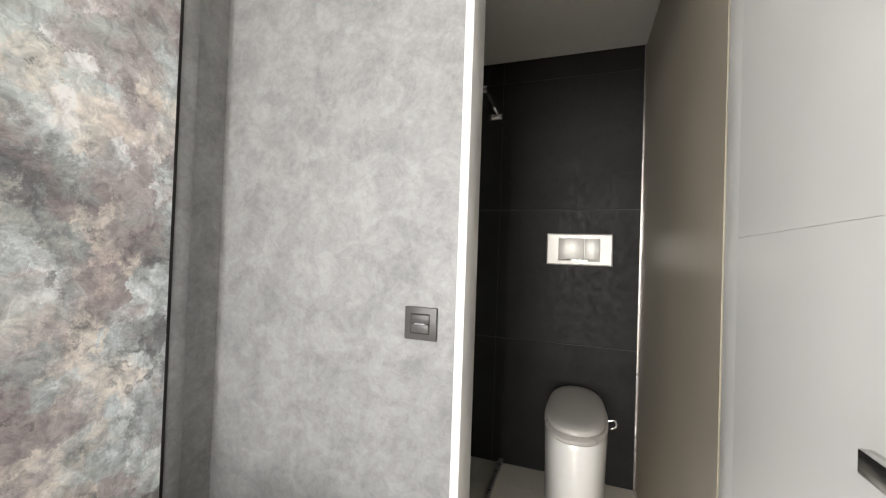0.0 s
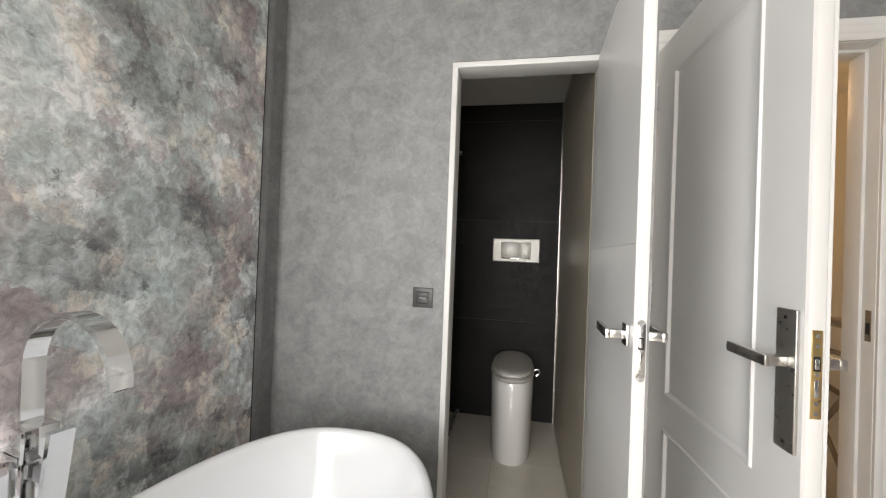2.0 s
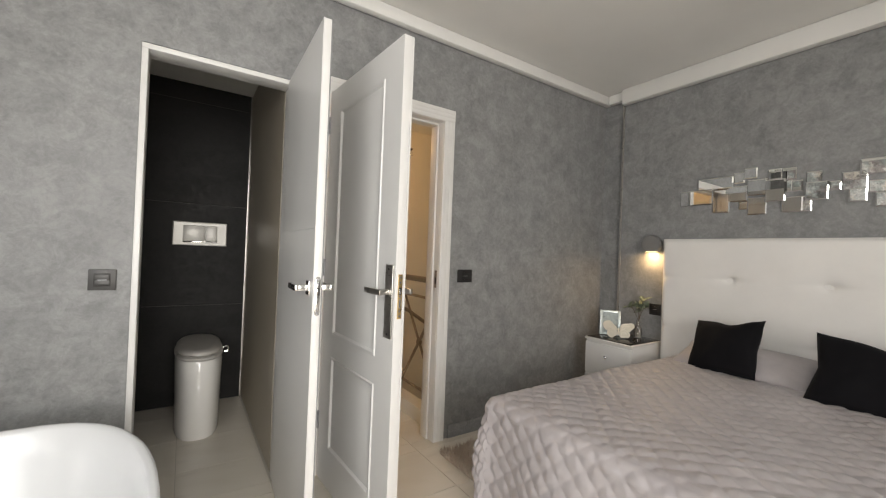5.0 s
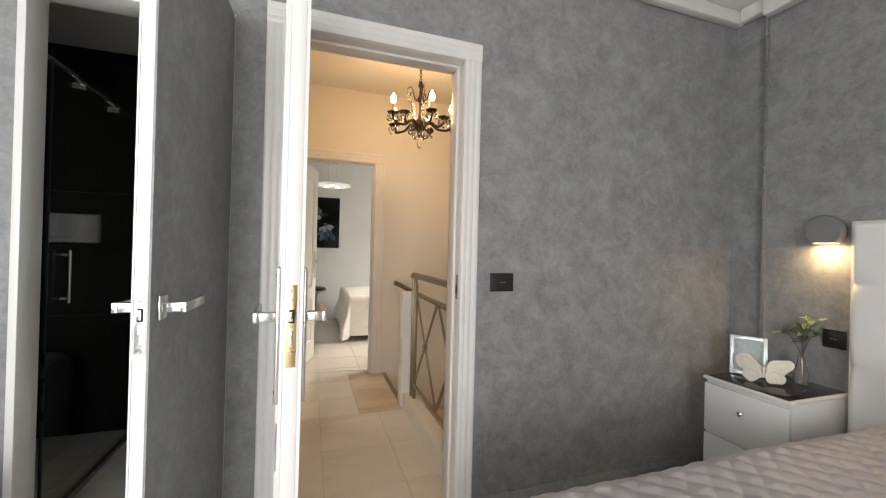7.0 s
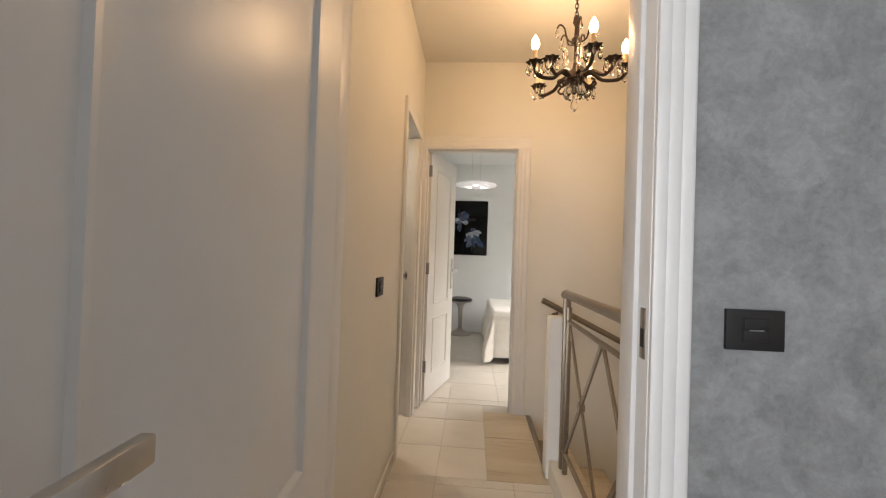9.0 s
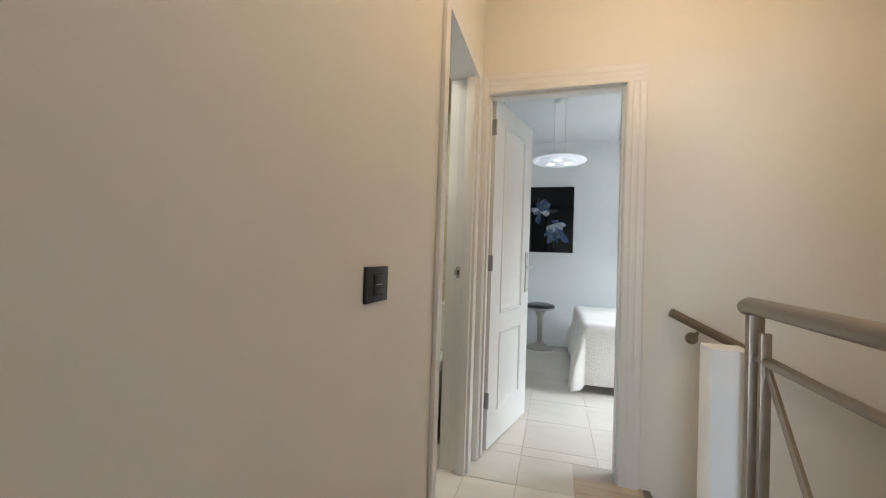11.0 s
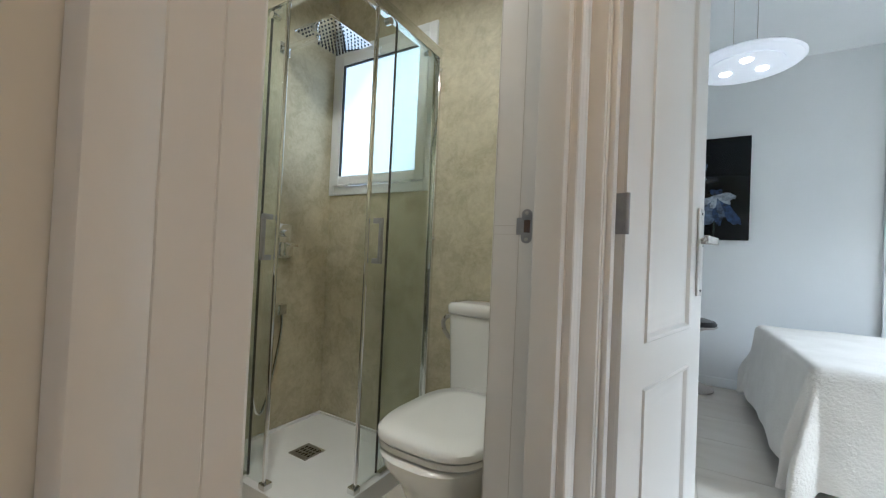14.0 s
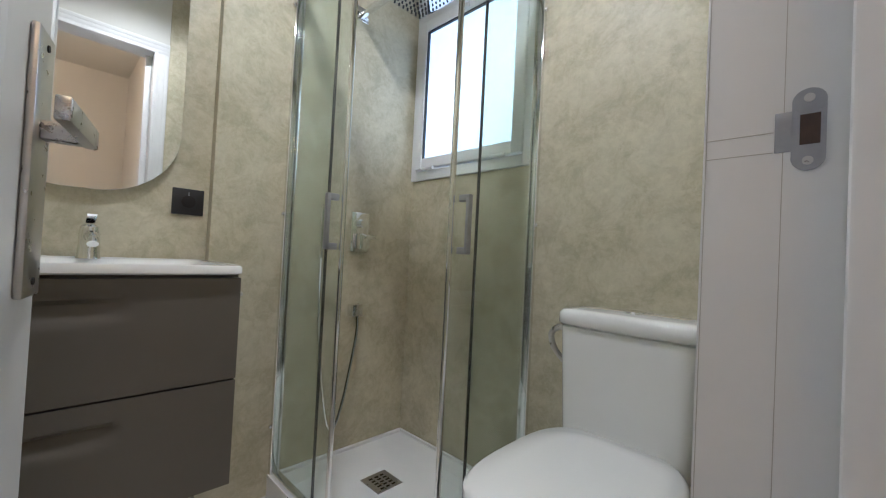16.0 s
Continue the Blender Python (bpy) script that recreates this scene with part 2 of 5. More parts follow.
SPREAD = fabric("white_boucle_bedspread", (0.72, 0.69, 0.64), (0.82, 0.79, 0.74), 0.9, 70, 0.2, 1.0, depth=0.006)
IRON = plain("dark_bronze_iron", (0.035, 0.022, 0.015), 0.45, 0.6, 0.25, 40, 0.3, 120)
CRYSTAL = glass_material("crystal", (1, 0.97, 0.93), 0.0, 1.52)
CANDLE = plain("amber_candle_sleeve", (0.75, 0.52, 0.30), 0.5)
BULB = glow("warm_bulb", (1.0, 0.68, 0.34), 30)
LED = glow("led_dot", (1.0, 0.86, 0.66), 14)
DISC = glow("lit_opal_disc", (0.95, 0.96, 1.0), 0.22)
FROST = glow("frosted_daylight_pane", (0.80, 0.90, 1.0), 1.05)
LAMPGREY = plain("grey_plaster_lamp", (0.20, 0.195, 0.19), 0.6)
WARMLED = glow("warm_wall_lamp_led", (1.0, 0.72, 0.38), 9)
LEAF = plain("dusty_green_leaf", (0.16, 0.19, 0.13), 0.5, 0, 0.3, 12)
STEM = plain("brown_stem", (0.10, 0.07, 0.04), 0.7)
BLACKGLASS = plain("black_glass_top", (0.02, 0.018, 0.018), 0.08)
ARTBLACK = plain("black_art_glass", (0.002, 0.003, 0.004), 0.05)
ARTBLACK.node_tree.nodes["Principled BSDF"].inputs["Specular IOR Level"].default_value = 0.2
ARTBLUE = plain("blue_petal_print", (0.020, 0.045, 0.115), 0.4, 0, 0.9, 28)
ARTSLATE = plain("slate_petal_print", (0.075, 0.105, 0.165), 0.4, 0, 0.8, 28)
ARTWHITE = plain("pale_petal_print", (0.30, 0.34, 0.39), 0.4, 0, 0.6, 28)
ARTGREEN = plain("dark_green_print", (0.007, 0.018, 0.013), 0.4, 0, 0.6, 40)
IVORY = plain("ivory_ceramic_butterfly", (0.78, 0.72, 0.60), 0.5)
SILVERF = plain("pale_silver_frame", (0.66, 0.72, 0.70), 0.25, 0.4)
PHOTO = plain("pale_photo_print", (0.30, 0.35, 0.34), 0.3, 0, 0.25, 30)
STOOLW = plain("taupe_stool_plastic", (0.40, 0.37, 0.34), 0.35)
STOOLB = fabric("black_seat_fabric", (0.010, 0.010, 0.011), (0.018, 0.018, 0.018), 0.8)
DGROUT = plain("dark_grout", (0.07, 0.068, 0.065), 0.8)
RUBBER = plain("black_seal", (0.012, 0.012, 0.012), 0.5)


# ---- mesh helpers ----
def box(bm, x0, x1, y0, y1, z0, z1, bev=0.0, seg=2):
    m = Matrix.LocRotScale(((x0 + x1) / 2, (y0 + y1) / 2, (z0 + z1) / 2), None, (abs(x1 - x0), abs(y1 - y0), abs(z1 - z0)))
    vs = bmesh.ops.create_cube(bm, size=1, matrix=m)["verts"]
    if bev:
        es = list({e for v in vs for e in v.link_edges})
        bmesh.ops.bevel(bm, geom=es, offset=bev, segments=seg, affect="EDGES", profile=0.5)
    return bm


def rod(bm, p0, p1, r0, r1=None, n=14):
    p0, p1 = Vector(p0), Vector(p1)
    d = p1 - p0
    m = Matrix.Translation((p0 + p1) / 2) @ d.to_track_quat("Z", "Y").to_matrix().to_4x4()
    bmesh.ops.create_cone(bm, cap_ends=True, segments=n, radius1=r0, radius2=r0 if r1 is None else r1, depth=d.length, matrix=m)
    return bm


def rings(bm, loops, close=True, cap0=True, cap1=True):
    """Skins a row of point loops."""
    vv = [[bm.verts.new(p) for p in lp] for lp in loops]
    n = len(vv[0])
    for a, b in zip(vv, vv[1:]):
        for i in range(n if close else n - 1):
            j = (i + 1) % n
            bm.faces.new((a[i], a[j], b[j], b[i]))
    if cap0:
        bm.faces.new(list(reversed(vv[0])))
    if cap1:
        bm.faces.new(vv[-1])
    bmesh.ops.recalc_face_normals(bm, faces=bm.faces[:])
    return bm


def lathe(bm, prof, at=(0, 0, 0), n=24, cap0=True, cap1=True):
    return rings(bm, [[(at[0] + r * math.cos(2 * math.pi * i / n), at[1] + r * math.sin(2 * math.pi * i / n), at[2] + z) for i in range(n)] for r, z in prof], True, cap0, cap1)


def oval(cx, cy, z, a, b, e=2.0, n=40, front=1.0):
    """A superellipse loop; front scales the half towards -y."""
    out = []
    for i in range(n):
        t = 2 * math.pi * i / n
        c, s = math.cos(t), math.sin(t)
        x = a * math.copysign(abs(c) ** (2 / e), c)
        y = b * math.copysign(abs(s) ** (2 / e), s)
        out.append((cx + x, cy + y * (front if y < 0 else 1), z))
    return out


def tube(bm, pts, r, n=10, r1=None):
    """A round bar along points."""
    pts = [Vector(p) for p in pts]
    loops, up = [], None
    for i, p in enumerate(pts):
        d = (pts[min(i + 1, len(pts) - 1)] - pts[max(i - 1, 0)]).normalized()
        if up is None:
            up = d.orthogonal().normalized()
        up = (up - d * up.dot(d)).normalized()
        side = d.cross(up)
        k = r if r1 is None else r + (r1 - r) * i / (len(pts) - 1)
        loops.append([p + (up * math.cos(2 * math.pi * j / n) + side * math.sin(2 * math.pi * j / n)) * k for j in range(n)])
    return rings(bm, loops)


def bar(bm, p0, p1, w, h):
    """A flat bar of w x h between two points."""
    p0, p1 = Vector(p0), Vector(p1)
    d = (p1 - p0).normalized()
    side = d.cross(Vector((0, 0, 1)))
    side = Vector((1, 0, 0)) if side.length < 1e-4 else side.normalized()
    up = side.cross(d)
    lp = lambda p: [p + side * w / 2 * a + up * h / 2 * b for a, b in ((-1, -1), (1, -1), (1, 1), (-1, 1))]
    return rings(bm, [lp(p0), lp(p1)])


def arc(c, r, a0, a1, n, ax=(1, 0, 0), ay=(0, 0, 1)):
    ax, ay, c = Vector(ax), Vector(ay), Vector(c)
    return [c + ax * r * math.cos(radians(a0 + (a1 - a0) * i / n)) + ay * r * math.sin(radians(a0 + (a1 - a0) * i / n)) for i in range(n + 1)]


def B(*args, **kw):
    return box(bmesh.new(), *args, **kw)


def R(*args, **kw):
    return rod(bmesh.new(), *args, **kw)


def part(name, bm, material, parent=None, label="", smooth=28.0):
    me = bpy.data.meshes.new(name)
    bm.normal_update()
    bm.to_mesh(me)
    bm.free()
    me.materials.append(material)
    if smooth and len(me.polygons) > 6:
        me.polygons.foreach_set("use_smooth", [True] * len(me.polygons))
        me.set_sharp_from_angle(angle=radians(smooth))
    ob = new(name, me)
    if parent is not None:
        ob.parent = parent
    if label:
        ob["label"] = label
    return ob


def thing(name, at, label, category, group="", rz=0.0):
    ob = new(name)
    ob.empty_display_size = 0.1
    ob.matrix_basis = pose(*at, 0, 0, rz)
    return tagged(ob, label, category, group)


def structure(name, bm, material, label="", category="", smooth=28.0):
    return tagged(part(name, bm, material, None, "", smooth), label, category, "", "structure")


# ---- structure: bedroom ----
XL, XR, YB, CEIL = -0.84, 3.18, -4.65, 2.60
HC = 2.68                      # hall ceiling
bm = bmesh.new()
box(bm, XL - 0.15, -0.046, 0, 0.11, 0, CEIL)
box(bm, -0.046, 0.575, 0, 0.11, 2.045, CEIL)
box(bm, 0.575, 0.735, 0, 0.11, 0, CEIL)
box(bm, 0.735, 1.51, 0, 0.11, 2.065, CEIL)
box(bm, 1.51, XR + 0.15, 0, 0.11, 0, CEIL)
structure("wall_north", bm, GREY, "grey trowelled plaster wall with two doorways", "wall")
structure("wall_east", B(XR, XR + 0.15, YB, 0, 0, CEIL), GREY, "grey trowelled plaster wall behind the bed", "wall")
structure("wall_panel", B(3.15, XR, YB, -0.19, 0, 2.5), GREY, "grey plastered wall lining beside the corner", "wall")
structure("corner_strip", B(3.142, 3.156, -0.2, -0.184, 0, 2.5, bev=0.002), STEEL, "thin metal corner strip in the grey wall", "trim")
bm = bmesh.new()
box(bm, XL - 0.15, XL, YB, -2.85, 0, CEIL)
box(bm, XL - 0.15, XL, -1.55, 0, 0, CEIL)
box(bm, XL - 0.15, XL, -2.85, -1.55, 0, 0.75)
box(bm, XL - 0.15, XL, -2.85, -1.55, 2.25, CEIL)
structure("wall_west", bm, GREY, "grey plastered side wall with a window", "wall")
win = thing("window_4", (XL - 0.07, -2.2, 0.75), "white framed side window of the bedroom", "window")
win["kind"] = "structure"
for y0, y1, z0, z1 in ((-0.65, -0.59, 0, 1.5), (0.59, 0.65, 0, 1.5), (-0.035, 0.035, 0.06, 1.44), (-0.59, 0.59, 1.44, 1.5), (-0.59, 0.59, 0, 0.06)):
    part("window_frame", B(-0.03, 0.03, y0, y1, z0, z1, bev=0.004), PVC, win)
for y0, y1 in ((-0.59, -0.035), (0.035, 0.59)):
    p = part("pane", B(-0.004, 0.004, y0, y1, 0.06, 1.44), PANE, win)
    p.visible_shadow = False
structure("mural_panel", B(XL, XL + 0.035, -1.53, -0.185, 0, CEIL - 0.06), MURAL, "floral abstract mural in grey, teal, mauve and cream", "wall mural")
structure("mural_joint", B(XL, XL + 0.03, -0.185, -0.172, 0, CEIL - 0.06), DARKHOLE, "dark shadow joint beside the mural", "trim")
structure("mural_strip", B(XL, XL + 0.028, -0.172, -0.118, 0, CEIL - 0.06, bev=0.008), GREY, "raised grey plaster edge strip beside the mural", "trim")
bm = bmesh.new()
box(bm, XL - 0.15, -0.74, YB - 0.2, YB, 0, CEIL)
box(bm, 1.04, XR + 0.15, YB - 0.2, YB, 0, CEIL)
box(bm, -0.74, 1.04, YB - 0.2, YB, 2.35, CEIL)
structure("wall_south", bm, GREY, "grey wall with a wide terrace door", "wall")
win = thing("window_1", (0.15, YB - 0.1, 0), "wide white framed terrace door", "window")
win["kind"] = "structure"
for x0, x1, z0, z1 in ((-0.89, -0.83, 0, 2.35), (0.83, 0.89, 0, 2.35), (-0.04, 0.04, 0, 2.35), (-0.83, 0.83, 2.29, 2.35), (-0.83, 0.83, 0, 0.06)):
    part("window_frame", B(x0, x1, -0.03, 0.03, z0, z1, bev=0.004), PVC, win)
for x0, x1 in ((-0.83, -0.04), (0.04, 0.83)):
    p = part("pane", B(x0, x1, -0.004, 0.004, 0.06, 2.29), PANE, win)
    p.visible_shadow = False
structure("ceiling_bedroom", B(XL - 0.15, XR + 0.15, YB - 0.2, 0.11, CEIL, CEIL + 0.12), WHITE, "plain white ceiling", "ceiling")


def cornice(name, x0, x1, y0, y1, low=2.52):
    structure(name, B(x0, x1, y0, y1, low, CEIL - 0.002, bev=0.012), WHITE, "white stepped ceiling cornice", "cornice")


cornice("cornice_north", XL + 0.002, XR - 0.002, -0.055, -0.002)
cornice("cornice_east", 3.085, 3.149, YB, -0.2, 2.472)
cornice("cornice_corner", 3.125, XR - 0.002, -0.198, -0.057)
cornice("cornice_west", XL + 0.037, XL + 0.09, YB, -0.057)
bm = B(1.60, 3.178, -0.012, -0.001, 0.0, 0.085, bev=0.003)
structure("baseboard_bedroom", bm, GREY, "grey plastered baseboard", "baseboard")

# ---- structure: the toilet closet ----
bm = bmesh.new()
box(bm, -0.95, 0.56, 1.393, 1.436, 0, CEIL)
structure("wall_closet_back", bm, DGROUT, "dark tiled back wall of the toilet closet", "wall")
structure("wall_closet_west", B(-1.1, -0.95, 0.11, 1.436, 0, CEIL), DARKT, "dark tiled shower wall", "wall")
structure("wall_closet_east", B(0.562, 0.69, 0.11, 1.40, 0, HC), CREAM, "partition between closet and hall", "wall")
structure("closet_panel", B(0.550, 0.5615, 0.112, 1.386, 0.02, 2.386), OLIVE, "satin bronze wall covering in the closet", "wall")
structure("closet_trim", B(0.542, 0.5495, 1.379, 1.386, 0.0, 2.386), STEEL, "pale corner trim of the tiled wall", "trim")
structure("ceiling_closet", B(-0.95, 0.556, 0.11, 1.392, 2.388, 2.5), WHITE, "white closet ceiling", "ceiling")

# ---- structure: hall and stairwell ----
HX = 0.69
bm = bmesh.new()
box(bm, 0.585, HX, 1.4, 1.403, 0, HC)
box(bm, 0.585, HX, 1.403, 2.008, 2.046, HC)
box(bm, 0.585, HX, 2.008, 2.85, 0, HC)
structure("wall_hall_west", bm, CREAM, "warm white hall wall with the bathroom doorway", "wall")
bm = bmesh.new()
box(bm, HX, 0.705, 2.145, 2.265, 0, HC)
box(bm, 0.705, 1.447, 2.145, 2.265, 2.025, HC)
box(bm, 1.447, 3.9, 2.145, 2.265, -2.6, HC)
structure("wall_hall_north", bm, CREAM, "warm white wall at the end of the hall", "wall")
bm = bmesh.new()
box(bm, 0.69, 0.735, 0.1105, 0.122, 0, HC)
box(bm, 0.735, 1.51, 0.1105, 0.122, 2.065, HC)
box(bm, 1.51, 3.35, 0.1105, 0.122, -2.6, HC)
box(bm, 0.55, 3.35, 0.1105, 0.122, CEIL, HC)
structure("wall_hall_south", bm, CREAM, "hall side of the bedroom wall", "wall")
structure("wall_stair_east", B(3.2, 3.35, 0.122, 2.145, -2.6, HC), CREAM, "warm white stairwell wall", "wall")
structure("ceiling_hall", B(0.55, 3.9, 0.11, 2.265, HC, HC + 0.12), CREAM, "warm white hall ceiling", "ceiling")
bm = bmesh.new()
box(bm, HX + 0.0005, HX + 0.011, 0.14, 1.333, 0, 0.07, bev=0.003)
structure("baseboard_hall", bm, TILE, "cream tile baseboard along the hall wall", "baseboard")

# ---- structure: far room ----
YF = 5.22
bm = bmesh.new()
box(bm, -1.0, 4.0, YF, YF + 0.15, 0, CEIL)
structure("wall_far_north", bm, COOLW, "cool white wall of the far bedroom", "wall")
structure("wall_far_pier", B(2.06, 3.849, YF - 0.03, YF - 0.001, 0, 2.52), COOLW, "shallow white wall projection", "wall")
structure("wall_far_west", B(-0.1, 0.05, 2.9, YF, 0, CEIL), COOLW, "cool white side wall", "wall")
bm = bmesh.new()
box(bm, 3.85, 4.0, 2.265, 2.95, 0, CEIL)
box(bm, 3.85, 4.0, 4.55, YF, 0, CEIL)
box(bm, 3.85, 4.0, 2.95, 4.55, 0, 0.6)
box(bm, 3.85, 4.0, 2.95, 4.55, 2.3, CEIL)
structure("wall_far_east", bm, COOLW, "cool white wall with a window", "wall")
structure("wall_far_south", B(0.05, 0.715, 2.9, 2.94, 0, CEIL), COOLW, "cool white wall beside the door", "wall")
structure("ceiling_far", B(-0.1, 4.0, 2.265, YF + 0.15, CEIL, CEIL + 0.12), COOLW, "cool white ceiling", "ceiling")
structure("baseboard_far", B(0.052, 2.058, YF - 0.012, YF - 0.001, 0, 0.075, bev=0.003), COOLW, "white baseboard of the far bedroom", "baseboard")
win = thing("window_2", (3.92, 3.75, 0.6), "white framed bedroom window", "window")
win["kind"] = "structure"
for y0, y1, z0, z1 in ((-0.8, -0.74, 0, 1.7), (0.74, 0.8, 0, 1.7), (-0.03, 0.03, 0, 1.7), (-0.74, 0.74, 1.64, 1.7), (-0.74, 0.74, 0, 0.06)):
    part("window_frame", B(-0.03, 0.03, y0, y1, z0, z1, bev=0.004), PVC, win)
for y0, y1 in ((-0.74, -0.03), (0.03, 0.74)):
    p = part("pane", B(-0.004, 0.004, y0, y1, 0.06, 1.64), PANE, win)
    p.visible_shadow = False

# ---- structure: bathroom ----
BY = 2.835
bm = bmesh.new()
box(bm, -1.0, -0.86, 1.441, 2.835, 0, 2.5)
box(bm, -0.86, -0.82, 1.972, 2.835, 0, 2.5)
structure("wall_bath_west", bm, MICRO, "sand coloured microcement wall", "wall")
bm = bmesh.new()
box(bm, -1.0, -0.83, BY, BY + 0.15, 0, 2.5)
box(bm, -0.145, 0.60, BY, BY + 0.15, 0, 2.5)
box(bm, -0.83, -0.145, BY, BY + 0.15, 0, 1.265)
box(bm, -0.83, -0.145, BY, BY + 0.15, 2.07, 2.5)
structure("wall_bath_north", bm, MICRO, "sand coloured microcement wall with a window", "wall")
structure("wall_bath_south", B(-1.0, 0.56, 1.437, 1.441, 0, 2.5), MICRO, "sand coloured microcement wall behind the door", "wall")
structure("wall_bath_east", B(0.5755, 0.5845, 2.066, BY, 0, 2.5), MICRO, "sand coloured microcement wall beside the toilet", "wall")
structure("ceiling_bath", B(-1.0, 0.60, 1.437, BY + 0.15, 2.5, 2.6), WHITE, "white bathroom ceiling", "ceiling")


# ---- doors ----
def casing(name, horizontal, a0, a1, plane, out, top, w=0.075, t=0.016, left=True, right=True, label="white moulded door casing"):
    """A moulded casing round an opening a0..a1 on a wall plane; out: the side that it faces (+1 or -1)."""
    root = thing(name, (0, 0, 0), label, "door casing")
    root["kind"] = "structure"

    # across the board, from the opening outwards: eased edge, two fine grooves, raised round bead
    outline = ((0.0, 0.0), (0.0, 0.60), (0.04, 0.72), (0.30, 0.76), (0.31, 0.73), (0.32, 0.76), (0.63, 0.79), (0.64, 0.76), (0.65, 0.79), (0.80, 0.84), (0.90, 0.86), (0.97, 0.80), (1.0, 0.66), (1.0, 0.0))

    def piece(lo, hi, z0, z1, side):
        ends = []
        for e in (0, 1):
            loop = []
            for f, d in outline:
                depth = plane + out * d * t * 1.2
                if side == "top":
                    along, z = (lo, hi)[e], z0 + f * (z1 - z0)
                else:
                    along, z = (hi - f * (hi - lo) if side == "low" else lo + f * (hi - lo)), (z0, z1)[e]
                loop.append((along, depth, z) if horizontal == "x" else (depth, along, z))
            ends.append(loop)
        part("casing_board", rings(bmesh.new(), ends), TRIMW, root, "", 40)

    if left:
        piece(a0 - w, a0, 0.0, top, "low")
    if right:
        piece(a1, a1 + w, 0.0, top, "high")
    piece(a0 - (w if left else 0), a1 + (w if right else 0), top, top + w, "top")
    return root


def jamb(name, axis, a0, a1, p0, p1, top, t=0.03, stop=None, label="white door lining"):
    """The lining inside an opening a0..a1 (its clear width), p0..p1 deep."""
    root = thing(name, (0, 0, 0), label, "door frame")
    root["kind"] = "structure"
    for u0, u1, z0, z1, nm in ((a0 - t, a0, 0, top, "jamb"), (a1, a1 + t, 0, top, "jamb"), (a0 - t, a1 + t, top, top + t, "head")):
        bm = B(u0, u1, p0, p1, z0, z1, bev=0.002) if axis == "x" else B(p0, p1, u0, u1, z0, z1, bev=0.002)
        part(nm, bm, TRIMW, root)
    if stop:
        s0, s1 = stop
        for u0, u1, z0, z1 in ((a0, a0 + 0.012, 0, top - 0.012), (a1 - 0.012, a1, 0, top - 0.012), (a0, a1, top - 0.012, top)):
            bm = B(u0, u1, s0, s1, z0, z1, bev=0.002) if axis == "x" else B(s0, s1, u0, u1, z0, z1, bev=0.002)
            part("door_stop", bm, TRIMW, root)
    return root


# closet: thin flat white lining; hall: moulded; far: moulded; bathroom: moulded
jamb("door_frame_1", "x", -0.022, 0.552, -0.006, 0.108, 2.018, 0.023)
jamb("door_frame_2", "x", 0.762, 1.484, -0.002, 0.124, 2.035, 0.026, (0.05, 0.124))
casing("casing_1", "x", 0.760, 1.486, -0.001, -1, 2.037, w=0.079)
casing("casing_2", "x", 0.760, 1.486, 0.123, 1, 2.037, left=False, w=0.06)
jamb("door_frame_3", "x", 0.727, 1.424, 2.143, 2.267, 2.002, 0.022, (2.165, 2.215))
casing("casing_3", "x", 0.725, 1.427, 2.144, -1, 2.004, w=0.094, left=False)
jamb("door_frame_4", "y", 1.418, 1.992, 0.553, 0.692, 2.03, 0.015)
structure("door_stop", B(0.642, 0.6905, 1.962, 1.9915, 0, 2.0295, bev=0.003), TRIMW, "white stop moulding of the bathroom door lining", "door frame")
casing("casing_4", "y", 1.410, 1.994, 0.691, 1, 2.032, w=0.062)
casing("casing_5", "y", 1.445, 1.997, 0.575, -1, 2.032, w=0.068, left=False)
structure("casing_filler", B(0.6905, 0.7245, 2.126, 2.143, 0, 2.098, bev=0.003), TRIMW, "white casing strip in the hall corner", "door casing")


def lever(parent, s, mat, long_plate, n=1, mirror=1, arm=0.12):
    """A square lever handle on the face y = s, at the leaf's free end; n: the way it faces; arm runs towards the hinge."""
    h = part("handle", B(-0.028 if long_plate else -0.024, 0.028 if long_plate else 0.024, min(s, s + n * 0.008), max(s, s + n * 0.008), -0.177 if long_plate else -0.026, 0.105 if long_plate else 0.026, bev=0.003), mat, parent, "square-edged metal lever handle")
    bm = bmesh.new()
    box(bm, -0.010, 0.010, min(s + n * 0.008, s + n * 0.052), max(s + n * 0.008, s + n * 0.052), -0.010, 0.010, bev=0.002)
    part("neck", bm, mat, h)
    bm = bmesh.new()
    box(bm, *sorted((0.012 * mirror, -arm * mirror)), *sorted((s + n * 0.040, s + n * 0.052)), -0.011, 0.011, bev=0.002)
    part("lever_bar", bm, mat, h)
    if long_plate:
        bm = bmesh.new()
        for z in (0.088, -0.160):
            rod(bm, (0, s + n * 0.007, z), (0, s + n * 0.0095, z), 0.004, n=10)
        part("screw", bm, DARKHOLE, h)
    return h


